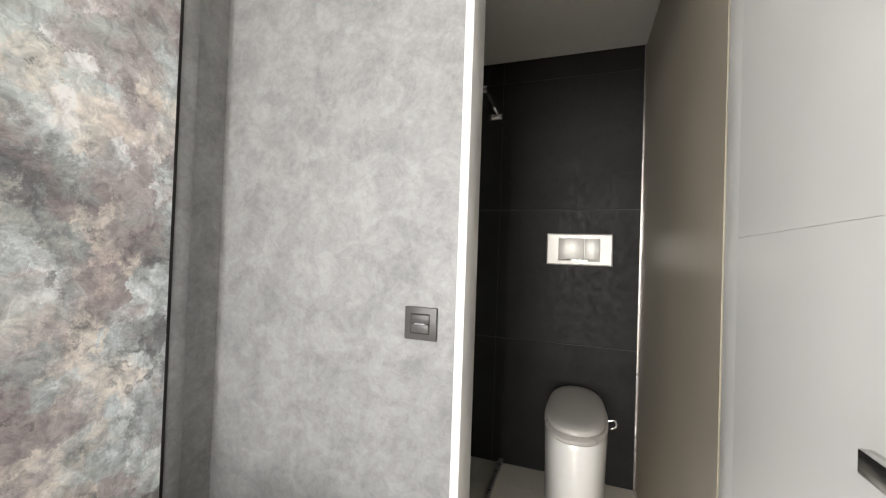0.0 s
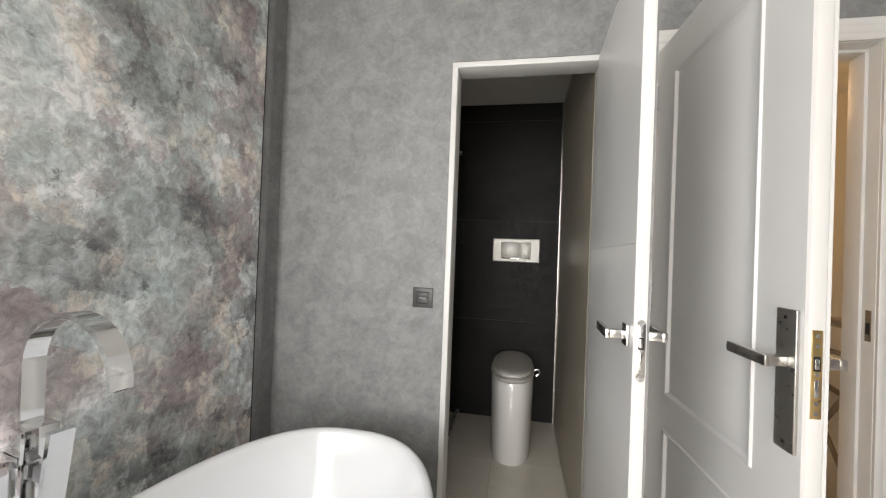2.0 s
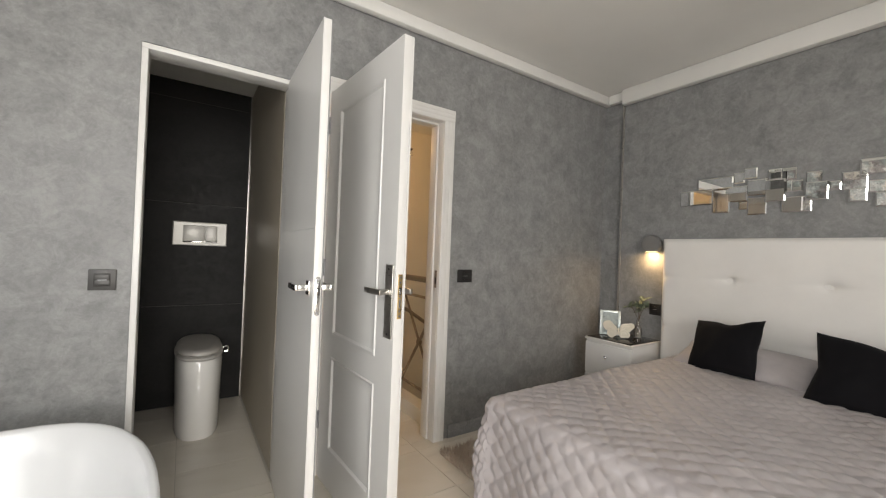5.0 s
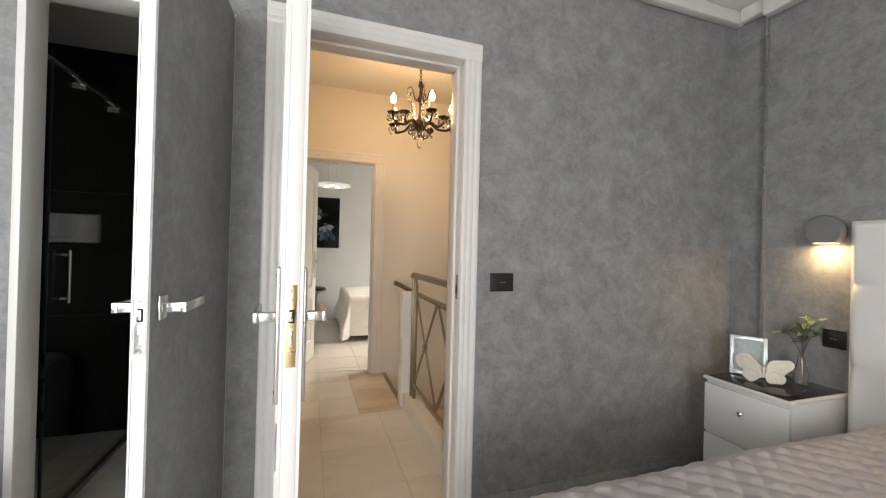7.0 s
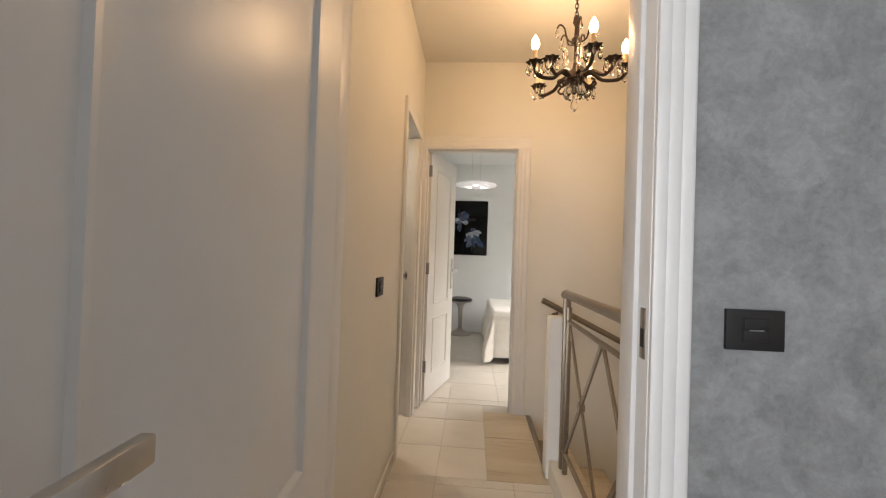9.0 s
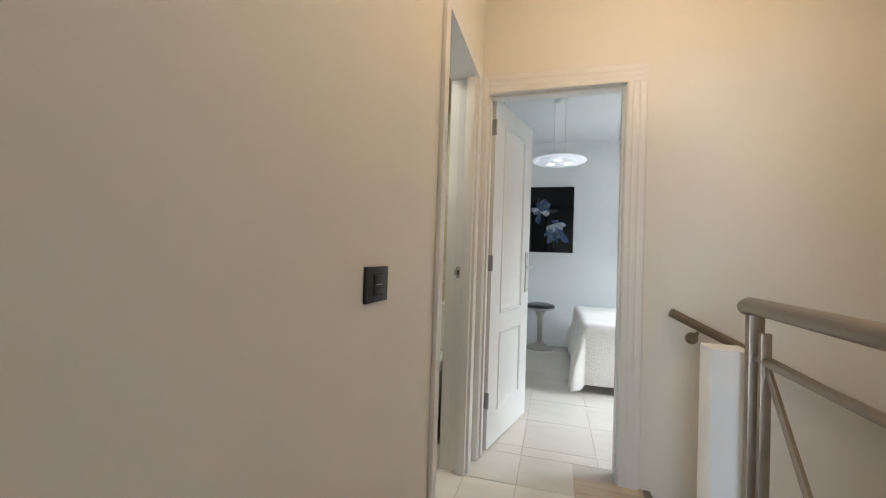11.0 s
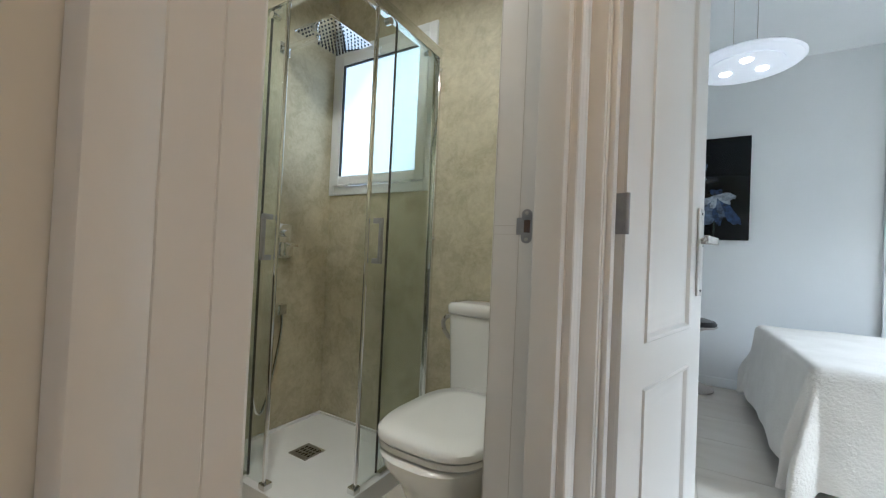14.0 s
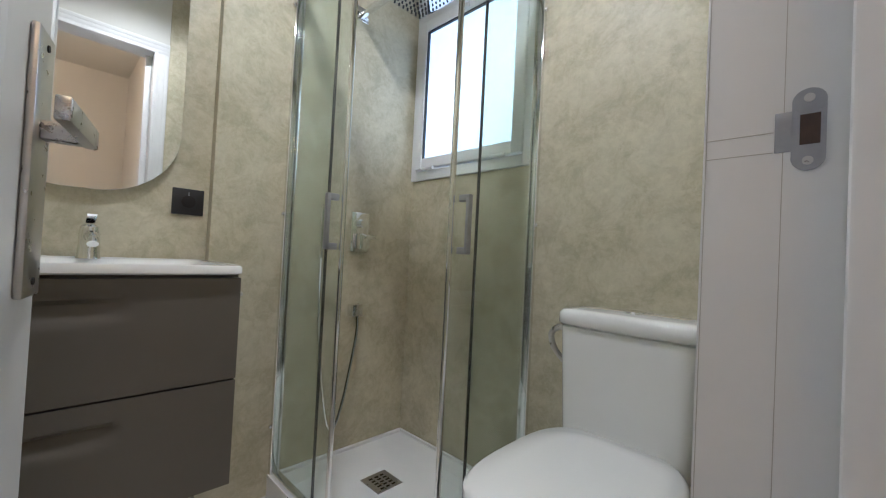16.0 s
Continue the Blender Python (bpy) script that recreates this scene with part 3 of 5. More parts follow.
def panel_leaf(name, at, rz, length, label, two_panel=True, face_mat=None, back_mat=None, groove=False, T=0.017):
    """A door leaf: the hinge edge at the origin, the leaf runs along +x; faces at y = -0.02 and 0.02."""
    root = thing(name, at, label, "door", "", rz)
    root["kind"] = "structure"
    H0, H1 = 0.012, 2.025
    part("leaf", B(0.0, length, -T + 0.002, T - 0.002, H0, H1, bev=0.002), LACQ if not face_mat else TRIMW, root)
    for n, mt in ((-1, face_mat or LACQ), (1, back_mat or LACQ)):
        y0, y1 = sorted((n * (T - 0.002), n * T))
        if two_panel:
            # stiles and rails stand proud of the recessed panels
            a = 0.14
            px0, px1 = a, length - a
            panels = ((0.20, 0.66), (0.77, 1.90))
            bm = bmesh.new()
            yy = sorted((n * (T - 0.002), n * (T + 0.005)))
            box(bm, 0, a, *yy, H0, H1)
            box(bm, length - a, length, *yy, H0, H1)
            zz = [H0, 0.20, 0.66, 0.77, 1.90, H1]
            for z0, z1 in ((zz[0], zz[1]), (zz[2], zz[3]), (zz[4], zz[5])):
                box(bm, a, length - a, *yy, z0, z1)
            part("face", bm, mt, root)
            for z0, z1 in panels:
                bm = bmesh.new()
                lp = lambda d, y: [(px0 + d, y, z0 + d), (px1 - d, y, z0 + d), (px1 - d, y, z1 - d), (px0 + d, y, z1 - d)]
                rings(bm, [lp(-0.001, n * (T + 0.004)), lp(0.004, n * (T + 0.010)), lp(0.012, n * (T + 0.008)), lp(0.020, n * (T - 0.001)), lp(0.034, n * (T - 0.001)), lp(0.055, n * (T + 0.004))], True, False, True)
                part("panel", bm, mt, root)
        else:
            bm = bmesh.new()
            if groove and n == -1:
                box(bm, 0, length, y0 - 0.002, y1, H0, 1.2698)
                box(bm, 0, length, y0 - 0.002, y1, 1.2704, H1)
            else:
                box(bm, 0, length, y0 - (0.002 if n < 0 else 0), y1 + (0.002 if n > 0 else 0), H0, H1)
            part("face", bm, mt, root)
    return root



def fit_lock(root, length, metal, long_plate, z, rose_mat=None, both=(-1, 1), off=0.055, edge_mat=None, edge_z=(0.96, 1.12), proud=0.022, round_ends=False):
    for n in both:
        h = lever(root, n * proud, rose_mat or metal, long_plate, n)
        h.location = (length - off, 0, z)
    z0, z1 = edge_z
    bm = B(length - 0.0005, length + 0.0015, -0.0095, 0.0095, z0 + (0.009 if round_ends else 0), z1 - (0.009 if round_ends else 0), bev=0.0006)
    if round_ends:
        for zz in (z0 + 0.0095, z1 - 0.0095):
            rod(bm, (length - 0.0005, 0, zz), (length + 0.0015, 0, zz), 0.0095, n=20)
    e = part("lock_plate", bm, edge_mat or metal, root, "lock face plate let into the door edge")
    zm = z0 + 0.62 * (z1 - z0)
    part("latch_hole", B(length + 0.001, length + 0.002, -0.0062, 0.0062, zm - 0.014, zm + 0.014), DARKHOLE, e)
    part("latch_bolt", B(length + 0.0015, length + 0.0045, -0.005, 0.003, zm - 0.010, zm + 0.010, bev=0.001), SATIN, e, "silvery sprung latch")
    zd = z0 + 0.34 * (z1 - z0)
    part("dead_bolt", B(length + 0.001, length + 0.0022, -0.0038, 0.0038, zd - 0.017, zd + 0.017, bev=0.0005), SATIN, e, "silvery dead bolt flush in the plate")
    for zz in (z0 + 0.010, z1 - 0.011, z0 + 0.17 * (z1 - z0), z0 + 0.5 * (z1 - z0), z0 + 0.82 * (z1 - z0)):
        part("screw", R((length + 0.001, 0, zz), (length + 0.0024, 0, zz), 0.0036, n=12), ZINC, e)


def hinges(root, zs, side=1):
    for z in zs:
        bm = R((0, side * 0.024, z - 0.045), (0, side * 0.024, z + 0.045), 0.006)
        box(bm, -0.004, 0.002, min(0, side * 0.024), max(0, side * 0.024), z - 0.045, z + 0.045)
        part("hinge", bm, ZINC, root)


d1 = panel_leaf("door_1", (0.558, -0.008, 0), -91.9, 0.672, "flat open closet door, white inside, grey plaster outside", False, LACQ, GREY, groove=True, T=0.0145)
fit_lock(d1, 0.672, SATIN, False, 1.053, edge_mat=SATIN, edge_z=(0.958, 1.097), proud=0.0165, round_ends=True)
d2 = panel_leaf("door_2", (0.779, -0.02, 0), -86.6, 0.742, "open white lacquered two-panel door to the hall")
fit_lock(d2, 0.742, STEEL, True, 1.041, edge_mat=BRASS, edge_z=(0.942, 1.111), proud=0.022, off=0.037)
hinges(d2, (0.3, 1.1, 1.85), -1)
d3 = panel_leaf("door_3", (0.735, 2.243, 0), 75.4, 0.662, "open white two-panel door of the far bedroom")
fit_lock(d3, 0.662, STEEL, True, 1.045, edge_mat=ZINC, proud=0.022)
hinges(d3, (0.29, 1.07, 1.85), -1)
d4 = panel_leaf("door_4", (0.558, 1.446, 0), 168.3, 0.583, "open white bathroom door standing against the wall")
fit_lock(d4, 0.583, STEEL, True, 1.023, edge_mat=ZINC, both=(-1,), proud=0.022, off=0.042)
for z in (0.29, 1.058, 1.85):
    bm = B(-0.002, 0.0005, -0.0155, 0.0135, z - 0.043, z + 0.043, bev=0.0009)
    hp = part("hinge_plate", bm, ZINC, d4, "grey zinc hinge plate")
    for dz in (-0.028, 0.0, 0.028):
        part("screw", R((-0.0025, -0.004, z + dz), (-0.001, -0.004, z + dz), 0.004, n=14), STEEL, hp)

# strike plates in the linings
def strike(at, axis, mat, label):
    root = thing("strike_plate", at, label, "strike plate")
    root["kind"] = "structure"
    if axis == "y":
        bm = B(-0.0119, 0.0119, -0.0019, 0.0, -0.026, 0.026)
        for z in (-0.026, 0.026):
            rod(bm, (0, -0.0022, z), (0, 0, z), 0.0120, n=24)
        box(bm, -0.024, -0.010, -0.0015, 0.0, -0.019, 0.019, bev=0.0006)
        part("plate", bm, mat, root)
        part("keeper_hole", B(-0.006, 0.008, -0.0026, -0.0015, -0.014, 0.014), RUSTY, root)
        bm = bmesh.new()
        for z in (-0.029, 0.029):
            rod(bm, (0, -0.0035, z), (0, -0.001, z), 0.004, n=10)
        part("screw", bm, STEEL, root)
    else:
        part("plate", B(-0.002, 0.0, -0.012, 0.012, -0.055, 0.055, bev=0.0008), mat, root)
        part("keeper_hole", B(-0.003, -0.0015, -0.008, 0.008, -0.03, 0.01), DARKHOLE, root)
    return root


structure("lining_bead", B(0.5552, 0.5557, 1.9913, 1.9925, 0, 2.0), GROUT, "fine joint in the bathroom door lining", "door frame")
for z in (1.0055, 1.0215):
    structure("lining_scratch", B(0.5560, 0.6000, 1.9914, 1.9925, z, z + 0.0005), GROUT, "hairline crack in the paint beside the strike plate", "door frame")
structure("lining_joint", B(0.6058, 0.6063, 1.9914, 1.9925, 0, 2.0), GROUT, "fine joint in the bathroom door lining", "door frame")
strike((0.6205, 1.9915, 1.0205), "y", ZINC, "grey zinc strike plate in the bathroom door lining").scale = (0.82, 0.82, 0.82)
strike((1.483, 0.022, 1.03), "x", BRONZE, "brown strike plate in the hall door lining")
strike((-0.0225, 0.02, 1.03), "x", BRASS, "small brass strike plate in the closet door lining")


def switch(at, rz, w, label, keys=2, mat=BLACKP, socket=False):
    root = thing("light_switch" if not socket else "wall_socket", at, label, "light switch" if not socket else "socket", "", rz)
    part("plate", B(-w / 2, w / 2, -0.009, 0, -0.042, 0.042, bev=0.002), mat, root)
    if socket:
        part("socket_well", lathe_y(0.020, 0.006), DARKHOLE, root)
        part("screw", B(-0.001, 0.001, -0.0105, -0.009, 0.012, 0.03), ZINC, root)
    else:
        k = 0.024
        for i in range(keys):
            z0 = -k + i * (2 * k / keys)
            part("rocker", B(-k, k, -0.0125, -0.009, z0 + 0.001, z0 + 2 * k / keys - 0.001, bev=0.0015), mat, root)
        part("indicator", B(-0.014, 0.014, -0.0132, -0.0124, -0.0012, 0.0012), ZINC, root)
        part("gap_frame", B(-k - 0.002, k + 0.002, -0.0098, -0.009, -k - 0.002, k + 0.002), DARKHOLE, root)
    return root


def lathe_y(r, d):
    return R((0, -0.0095, 0), (0, -0.0095 - d * 0.2, 0), r, n=28)


switch((-0.137, -0.0005, 1.037), 0, 0.088, "square graphite light switch beside the closet door", 2, GREYP)
switch((1.6935, -0.0005, 1.052), 0, 0.115, "charcoal light switch beside the hall door", 2)
switch((0.6905, 0.869, 1.032), 90, 0.115, "charcoal light switch on the hall wall", 2)
switch((-0.8595, 1.912, 1.046), 90, 0.088, "dark brown shaver socket beside the mirror", 1, BLACKP, True)

# ---- bedroom things ----
def bathtub():
    root = thing("bathtub", (-0.293, -1.09, 0), "freestanding white oval acrylic bathtub", "bathtub")
    a, b, e = 0.405, 0.80, 2.5
    outer = [oval(0, 0, z, a * k, b * k, e, 64) for z, k in ((0, 0.80), (0.02, 0.815), (0.2, 0.87), (0.4, 0.93), (0.54, 0.975), (0.568, 0.992), (0.58, 0.997))]
    inner = [oval(0, 0, z, a * k, b * q, e, 64) for z, k, q in ((0.584, 0.985, 0.992), (0.582, 0.955, 0.977), (0.57, 0.935, 0.967), (0.5, 0.90, 0.945), (0.3, 0.80, 0.87), (0.17, 0.70, 0.76), (0.13, 0.55, 0.62), (0.122, 0.3, 0.35))]
    part("shell", rings(bmesh.new(), outer + inner), ACRYL, root, "", 60)
    part("drain", lathe(bmesh.new(), [(0.03, 0.123), (0.03, 0.127), (0.02, 0.129)], n=24), CHROME, root)


def tub_filler():
    root = thing("tub_filler", (-0.772, -0.960, 0), "chrome floor-standing tub filler with a flat arched spout", "tap", "", -10.5)
    part("base_plate", B(-0.045, 0.05, -0.05, 0.05, 0, 0.012, bev=0.003), CHROME, root)
    part("column", B(-0.03, 0.03, -0.03, 0.03, 0.01, 0.755, bev=0.002), CHROME, root)
    part("mixer_body", B(-0.04, 0.042, -0.032, 0.032, 0.757, 0.826, bev=0.002), CHROME, root)
    k = part("mixer_knob", B(-0.034, 0.038, -0.062, -0.0325, 0.662, 0.772, bev=0.002), CHROME, root)
    part("diverter", B(-0.026, 0.004, -0.082, -0.0625, 0.732, 0.760, bev=0.002), CHROME, k)
    bm = bmesh.new()
    pts = [Vector((0, 0, 0.82)), Vector((0, 0, 0.90))] + [Vector((0.151 - 0.151 * math.cos(q), 0, 0.962 + 0.114 * math.sin(q))) for q in [math.pi * n / 30 for n in range(31)]] + [Vector((0.303, 0, 0.948))]
    loops = []
    for i, p in enumerate(pts):
        q = (pts[min(i + 1, len(pts) - 1)] - pts[max(i - 1, 0)]).normalized()
        side = Vector((0, 1, 0))
        u = side.cross(q).normalized()
        loops.append([p + side * x + u * y for x, y in ((-0.020, -0.0055), (0.020, -0.0055), (0.020, 0.0055), (-0.020, 0.0055))])
    part("spout", rings(bm, loops), CHROME, root, "", 25)
    part("spout_slot", B(0.2985, 0.3075, -0.012, 0.012, 0.9465, 0.9485), DARKHOLE, root)
    part("hand_shower", bar(bmesh.new(), (0.088, 0.0, 0.66), (0.118, 0.0, 0.835), 0.042, 0.014), CHROME, root, "flat chrome hand shower")
    part("shower_cradle", B(0.042, 0.098, -0.012, 0.012, 0.715, 0.748, bev=0.004), ZINC, root)
    hose = [(0.088, 0.0, 0.66), (0.10, 0.01, 0.54), (0.085, 0.02, 0.40), (0.045, 0.02, 0.36), (0.034, 0.01, 0.48), (0.033, 0.0, 0.62)]
    part("hose", tube(bmesh.new(), smooth_line(hose, 8), 0.006, 8), CHROME, root)


def smooth_line(pts, k=8):
    """A Catmull-Rom line through points."""
    P = [Vector(p) for p in pts]
    out = []
    for i in range(len(P) - 1):
        a, b, c, d = P[max(i - 1, 0)], P[i], P[i + 1], P[min(i + 2, len(P) - 1)]
        for j in range(k):
            t = j / k
            out.append(0.5 * ((2 * b) + (c - a) * t + (2 * a - 5 * b + 4 * c - d) * t * t + (3 * b - a - 3 * c + d) * t ** 3))
    out.append(P[-1])
    return out


bathtub()
tub_filler()

BX0, BX1, BY0, BY1, BZ = 1.36, 3.06, -2.40, -0.76, 0.56


def bed():
    root = thing("bed", (0, 0, 0), "double bed with a quilted mauve satin bedspread", "bed")
    part("base", B(BX0 + 0.05, BX1, BY0 + 0.04, BY1 - 0.04, 0.04, 0.30, bev=0.01), LEATHER, root)
    part("mattress", B(BX0 + 0.03, BX1, BY0 + 0.03, BY1 - 0.03, 0.30, BZ - 0.05, bev=0.03), SPREAD, root)
    # quilt: a draped sheet with stitched diamonds
    nx, ny = 330, 320
    sx0, sx1, sy0, sy1 = BX0 - 0.50, BX1 - 0.02, BY0 - 0.42, BY1 + 0.42
    bm = bmesh.new()
    grid = []
    p = 0.085
    for i in range(nx + 1):
        row = []
        for j in range(ny + 1):
            u, v = sx0 + (sx1 - sx0) * i / nx, sy0 + (sy1 - sy0) * j / ny
            # quilting: puffs between diagonal seams
            a, b = (u + v) / p, (u - v) / p
            puff = 0.0095 * (abs(math.sin(math.pi * a / 1.05)) * abs(math.sin(math.pi * b / 1.05))) ** 0.5
            puff += 0.002 * noise.noise(Vector((u * 14, v * 14, 2))) + 0.003 * (1 - abs(noise.noise(Vector((u * 9, v * 22, 7))))) ** 8 + 0.0012 * noise.noise(Vector((u * 40, v * 40, 3)))
            ox = max(0.0, BX0 - u)
            oy = max(0.0, v - BY1, BY0 - v)
            sgn = 1 if v > BY1 else -1
            x, y, z = max(u, BX0), min(max(v, BY0), BY1), BZ
            r = 0.05

            def drop(o):
                if o <= 0:
                    return 0.0, 0.0
                if o < r * 1.57:
                    t = o / r
                    return r * math.sin(t), r * (1 - math.cos(t))
                return r + 0.06 * (o - r * 1.57), r + (o - r * 1.57)

            hx, dx = drop(ox)
            hy, dy = drop(oy)
            wave = 0.018 * math.sin(v * 11 + 1.3) * min(1, ox * 3) + 0.018 * math.sin(u * 12) * min(1, oy * 3)
            if ox > 0 and oy > 0:
                dd = math.hypot(ox, oy)
                hd, z0 = drop(dd)
                hx, hy, dx, dy = hd * ox / dd * 1.15, hd * oy / dd * 1.15, z0, z0
            x -= hx + (puff if ox > 0 else 0) + wave * (ox > 0.08)
            y += sgn * (hy + (puff if oy > 0 else 0) + (wave if oy > 0.08 else 0))
            z -= max(dx, dy)
            if ox == 0 and oy == 0:
                z += puff
            z += 0.012 * noise.noise(Vector((u * 2.2, v * 2.2, 5)))
            row.append(bm.verts.new((x, y, max(z, 0.03))))
        grid.append(row)
    for i in range(nx):
        for j in range(ny):
            bm.faces.new((grid[i][j], grid[i + 1][j], grid[i + 1][j + 1], grid[i][j + 1]))
    bmesh.ops.recalc_face_normals(bm, faces=bm.faces[:])
    q = part("quilt", bm, QUILT, root, "mauve grey satin quilt with stitched diamonds", 80)
    # headboard with tufted squares
    hy0, hy1, hz = -2.60, -0.57, 1.365
    bm = bmesh.new()
    n1, n2 = 170, 110
    tuft = [(-1.003 - 0.467 * k, 1.09 - 0.36 * m) for k in range(-1, 4) for m in range(0, 2)]
    gr = []
    for i in range(n1 + 1):
        row = []
        for j in range(n2 + 1):
            y, z = hy0 + (hy1 - hy0) * i / n1, 0.2 + (hz - 0.2) * j / n2
            d = 0.0
            for ty, tz in tuft:
                rr = math.hypot(y - ty, (z - tz) * 1.3)
                d -= 0.014 * math.exp(-(rr / 0.07) ** 2) + 0.016 * math.exp(-(rr / 0.022) ** 2) + 0.007 * math.exp(-((z - tz) / 0.018) ** 2) * math.exp(-((y - ty) / 0.12) ** 2)
            ed = min(y - hy0, hy1 - y, hz - z)
            d -= 0.035 * max(0, 1 - ed / 0.03) ** 2.5
            row.append(bm.verts.new((3.075 - d, y, z)))
        gr.append(row)
    for i in range(n1):
        for j in range(n2):
            bm.faces.new((gr[i][j], gr[i][j + 1], gr[i + 1][j + 1], gr[i + 1][j]))
    bmesh.ops.recalc_face_normals(bm, faces=bm.faces[:])
    box(bm, 3.10, 3.149, hy0 + 0.003, hy1 - 0.003, 0.05, hz - 0.003)
    hb = part("headboard", bm, LEATHER, root, "white faux leather headboard with square tufts", 60)


def cushion(name, m, w, h, d, mat, label, group="", pinch=0.25, seed=1):
    bm = bmesh.new()
    n = 26
    top, bot = [], []
    for s, store in ((1, top), (-1, bot)):
        for i in range(n + 1):
            row = []
            for j in range(n + 1):
                u, v = 2 * i / n - 1, 2 * j / n - 1
                k = ((1 - u ** 2) * (1 - v ** 2))
                t = d / 2 * max(0, k) ** 0.42
                px = u * (1 - pinch * 0.35 * (1 - abs(v)) ** 1.0 * abs(u) ** 3)
                pz = v * (1 - pinch * 0.35 * (1 - abs(u)) ** 1.0 * abs(v) ** 3)
                pz -= 0.16 * max(0.0, v) ** 3 * math.exp(-((u + 0.25) / 0.35) ** 2) * (pinch > 0.3)
                wr = 0.012 * noise.noise(Vector((u * 2.5 + seed, v * 2.5, s))) * k
                row.append(bm.verts.new((px * w / 2, s * t + wr, pz * h / 2)))
            store.append(row)
    for g in (top, bot):
        for i in range(n):
            for j in range(n):
                bm.faces.new((g[i][j], g[i + 1][j], g[i + 1][j + 1], g[i][j + 1]))
    bmesh.ops.remove_doubles(bm, verts=bm.verts[:], dist=0.0004)
    bmesh.ops.recalc_face_normals(bm, faces=bm.faces[:])
    ob = part(name, bm, mat, None, "", 80)
    ob.matrix_basis = m
    return tagged(ob, label, "cushion" if "cushion" in name else "pillow", group)


bed()
cushion("cushion", pose(2.84, -1.075, 0.70, 30, 9, 80), 0.39, 0.36, 0.15, PILLOW, "black velvet cushion leaning on the pillows", "black cushions", 0.38, 2)
cushion("cushion", pose(2.76, -1.72, 0.69, 34, -5, 97), 0.48, 0.38, 0.16, PILLOW, "black velvet cushion leaning on the pillows", "black cushions", 0.38, 5)
cushion("pillow", pose(2.93, -1.14, 0.612, 68, 0, 88), 0.70, 0.33, 0.14, QUILT, "mauve satin pillow lying under the cushion", "pillows", 0.2, 8)
cushion("pillow", pose(2.93, -1.93, 0.612, 68, 0, 91), 0.72, 0.33, 0.14, QUILT, "mauve satin pillow lying under the cushion", "pillows", 0.2, 9)


def nightstand():
    root = thing("nightstand", (2.945, -0.375, 0), "white bedside cabinet with dark glass top", "nightstand")
    part("body", B(-0.19, 0.20, -0.185, 0.185, 0.06, 0.585, bev=0.003), LACQ, root)
    for z0, z1 in ((0.09, 0.325), (0.335, 0.57)):
        dr = part("drawer", B(-0.206, -0.191, -0.183, 0.183, z0, z1, bev=0.003), LACQ, root)
        bm = lathe(bmesh.new(), [(0.006, 0), (0.005, 0.012), (0.012, 0.018), (0.012, 0.024), (0.006, 0.028)], n=16)
        bmesh.ops.transform(bm, matrix=pose(-0.206, 0, (z0 + z1) / 2 + 0.03, 0, -90, 0), verts=bm.verts)
        part("knob", bm, CHROME, dr, "round chrome knob")
    part("top", B(-0.21, 0.20, -0.19, 0.19, 0.586, 0.602, bev=0.004), LACQ, root)
    part("glass_top", B(-0.195, 0.19, -0.175, 0.175, 0.6025, 0.607, bev=0.001), BLACKGLASS, root, "dark glass inlay")
    for x in (-0.17, 0.17):
        for y in (-0.16, 0.16):
            part("foot", B(x - 0.015, x + 0.015, y - 0.015, y + 0.015, 0, 0.06), LACQ, root)


def photo_stand():
    root = thing("photo_frame", (2.93, -0.27, 0.608), "pale silver picture frame standing on the nightstand", "photo frame", "", -56)
    w, h = 0.15, 0.19
    tilt = pose(0, 0, 0, -12)
    for x0, x1, z0, z1 in ((-w / 2, -w / 2 + 0.018, 0, h), (w / 2 - 0.018, w / 2, 0, h), (-w / 2 + 0.018, w / 2 - 0.018, 0, 0.018), (-w / 2 + 0.018, w / 2 - 0.018, h - 0.018, h)):
        bm = B(x0, x1, -0.007, 0.007, z0 + 0.002, z1 + 0.002, bev=0.002)
        bmesh.ops.transform(bm, matrix=tilt, verts=bm.verts)
        part("border", bm, SILVERF, root)
    bm = B(-w / 2 + 0.018, w / 2 - 0.018, -0.002, 0.004, 0.02, h - 0.016)
    bmesh.ops.transform(bm, matrix=tilt, verts=bm.verts)
    part("picture", bm, PHOTO, root)
    bm = bar(bmesh.new(), (0, 0.004, 0.1), (0, 0.07, 0.003), 0.03, 0.003)
    part("back_strut", bm, SILVERF, root)


def butterfly():
    root = thing("butterfly_ornament", (2.875, -0.375, 0.608), "ivory pierced butterfly ornament lying on the nightstand", "ornament", "", -58)
    part("body", tube(bmesh.new(), [(0, -0.01, 0.03), (0, 0.0, 0.05), (0, 0.01, 0.075)], 0.006, 8), IVORY, root)
    for s in (-1, 1):
        for (cx, cz, a, b, tw) in ((0.058, 0.082, 0.056, 0.036, 25), (0.042, 0.038, 0.040, 0.032, -20)):
            bm = bmesh.new()
            n = 24
            out = [Vector((a * math.cos(2 * math.pi * k / n), 0, b * math.sin(2 * math.pi * k / n) * (1 + 0.18 * math.cos(6 * math.pi * k / n)))) for k in range(n)]
            m = pose(s * cx, 0.012 * (1 if cz > 0.05 else -0.3), cz, 0, -s * tw, s * 18)
            lp = lambda k, y: [m @ Vector((p.x * k, y, p.z * k)) for p in out]
            rings(bm, [lp(0.3, 0.003), lp(0.55, 0.001), lp(0.7, 0.003), lp(1, 0.002), lp(1, -0.002), lp(0.7, -0.004), lp(0.55, -0.0015), lp(0.3, -0.004)])
            part("wing", bm, IVORY, root)


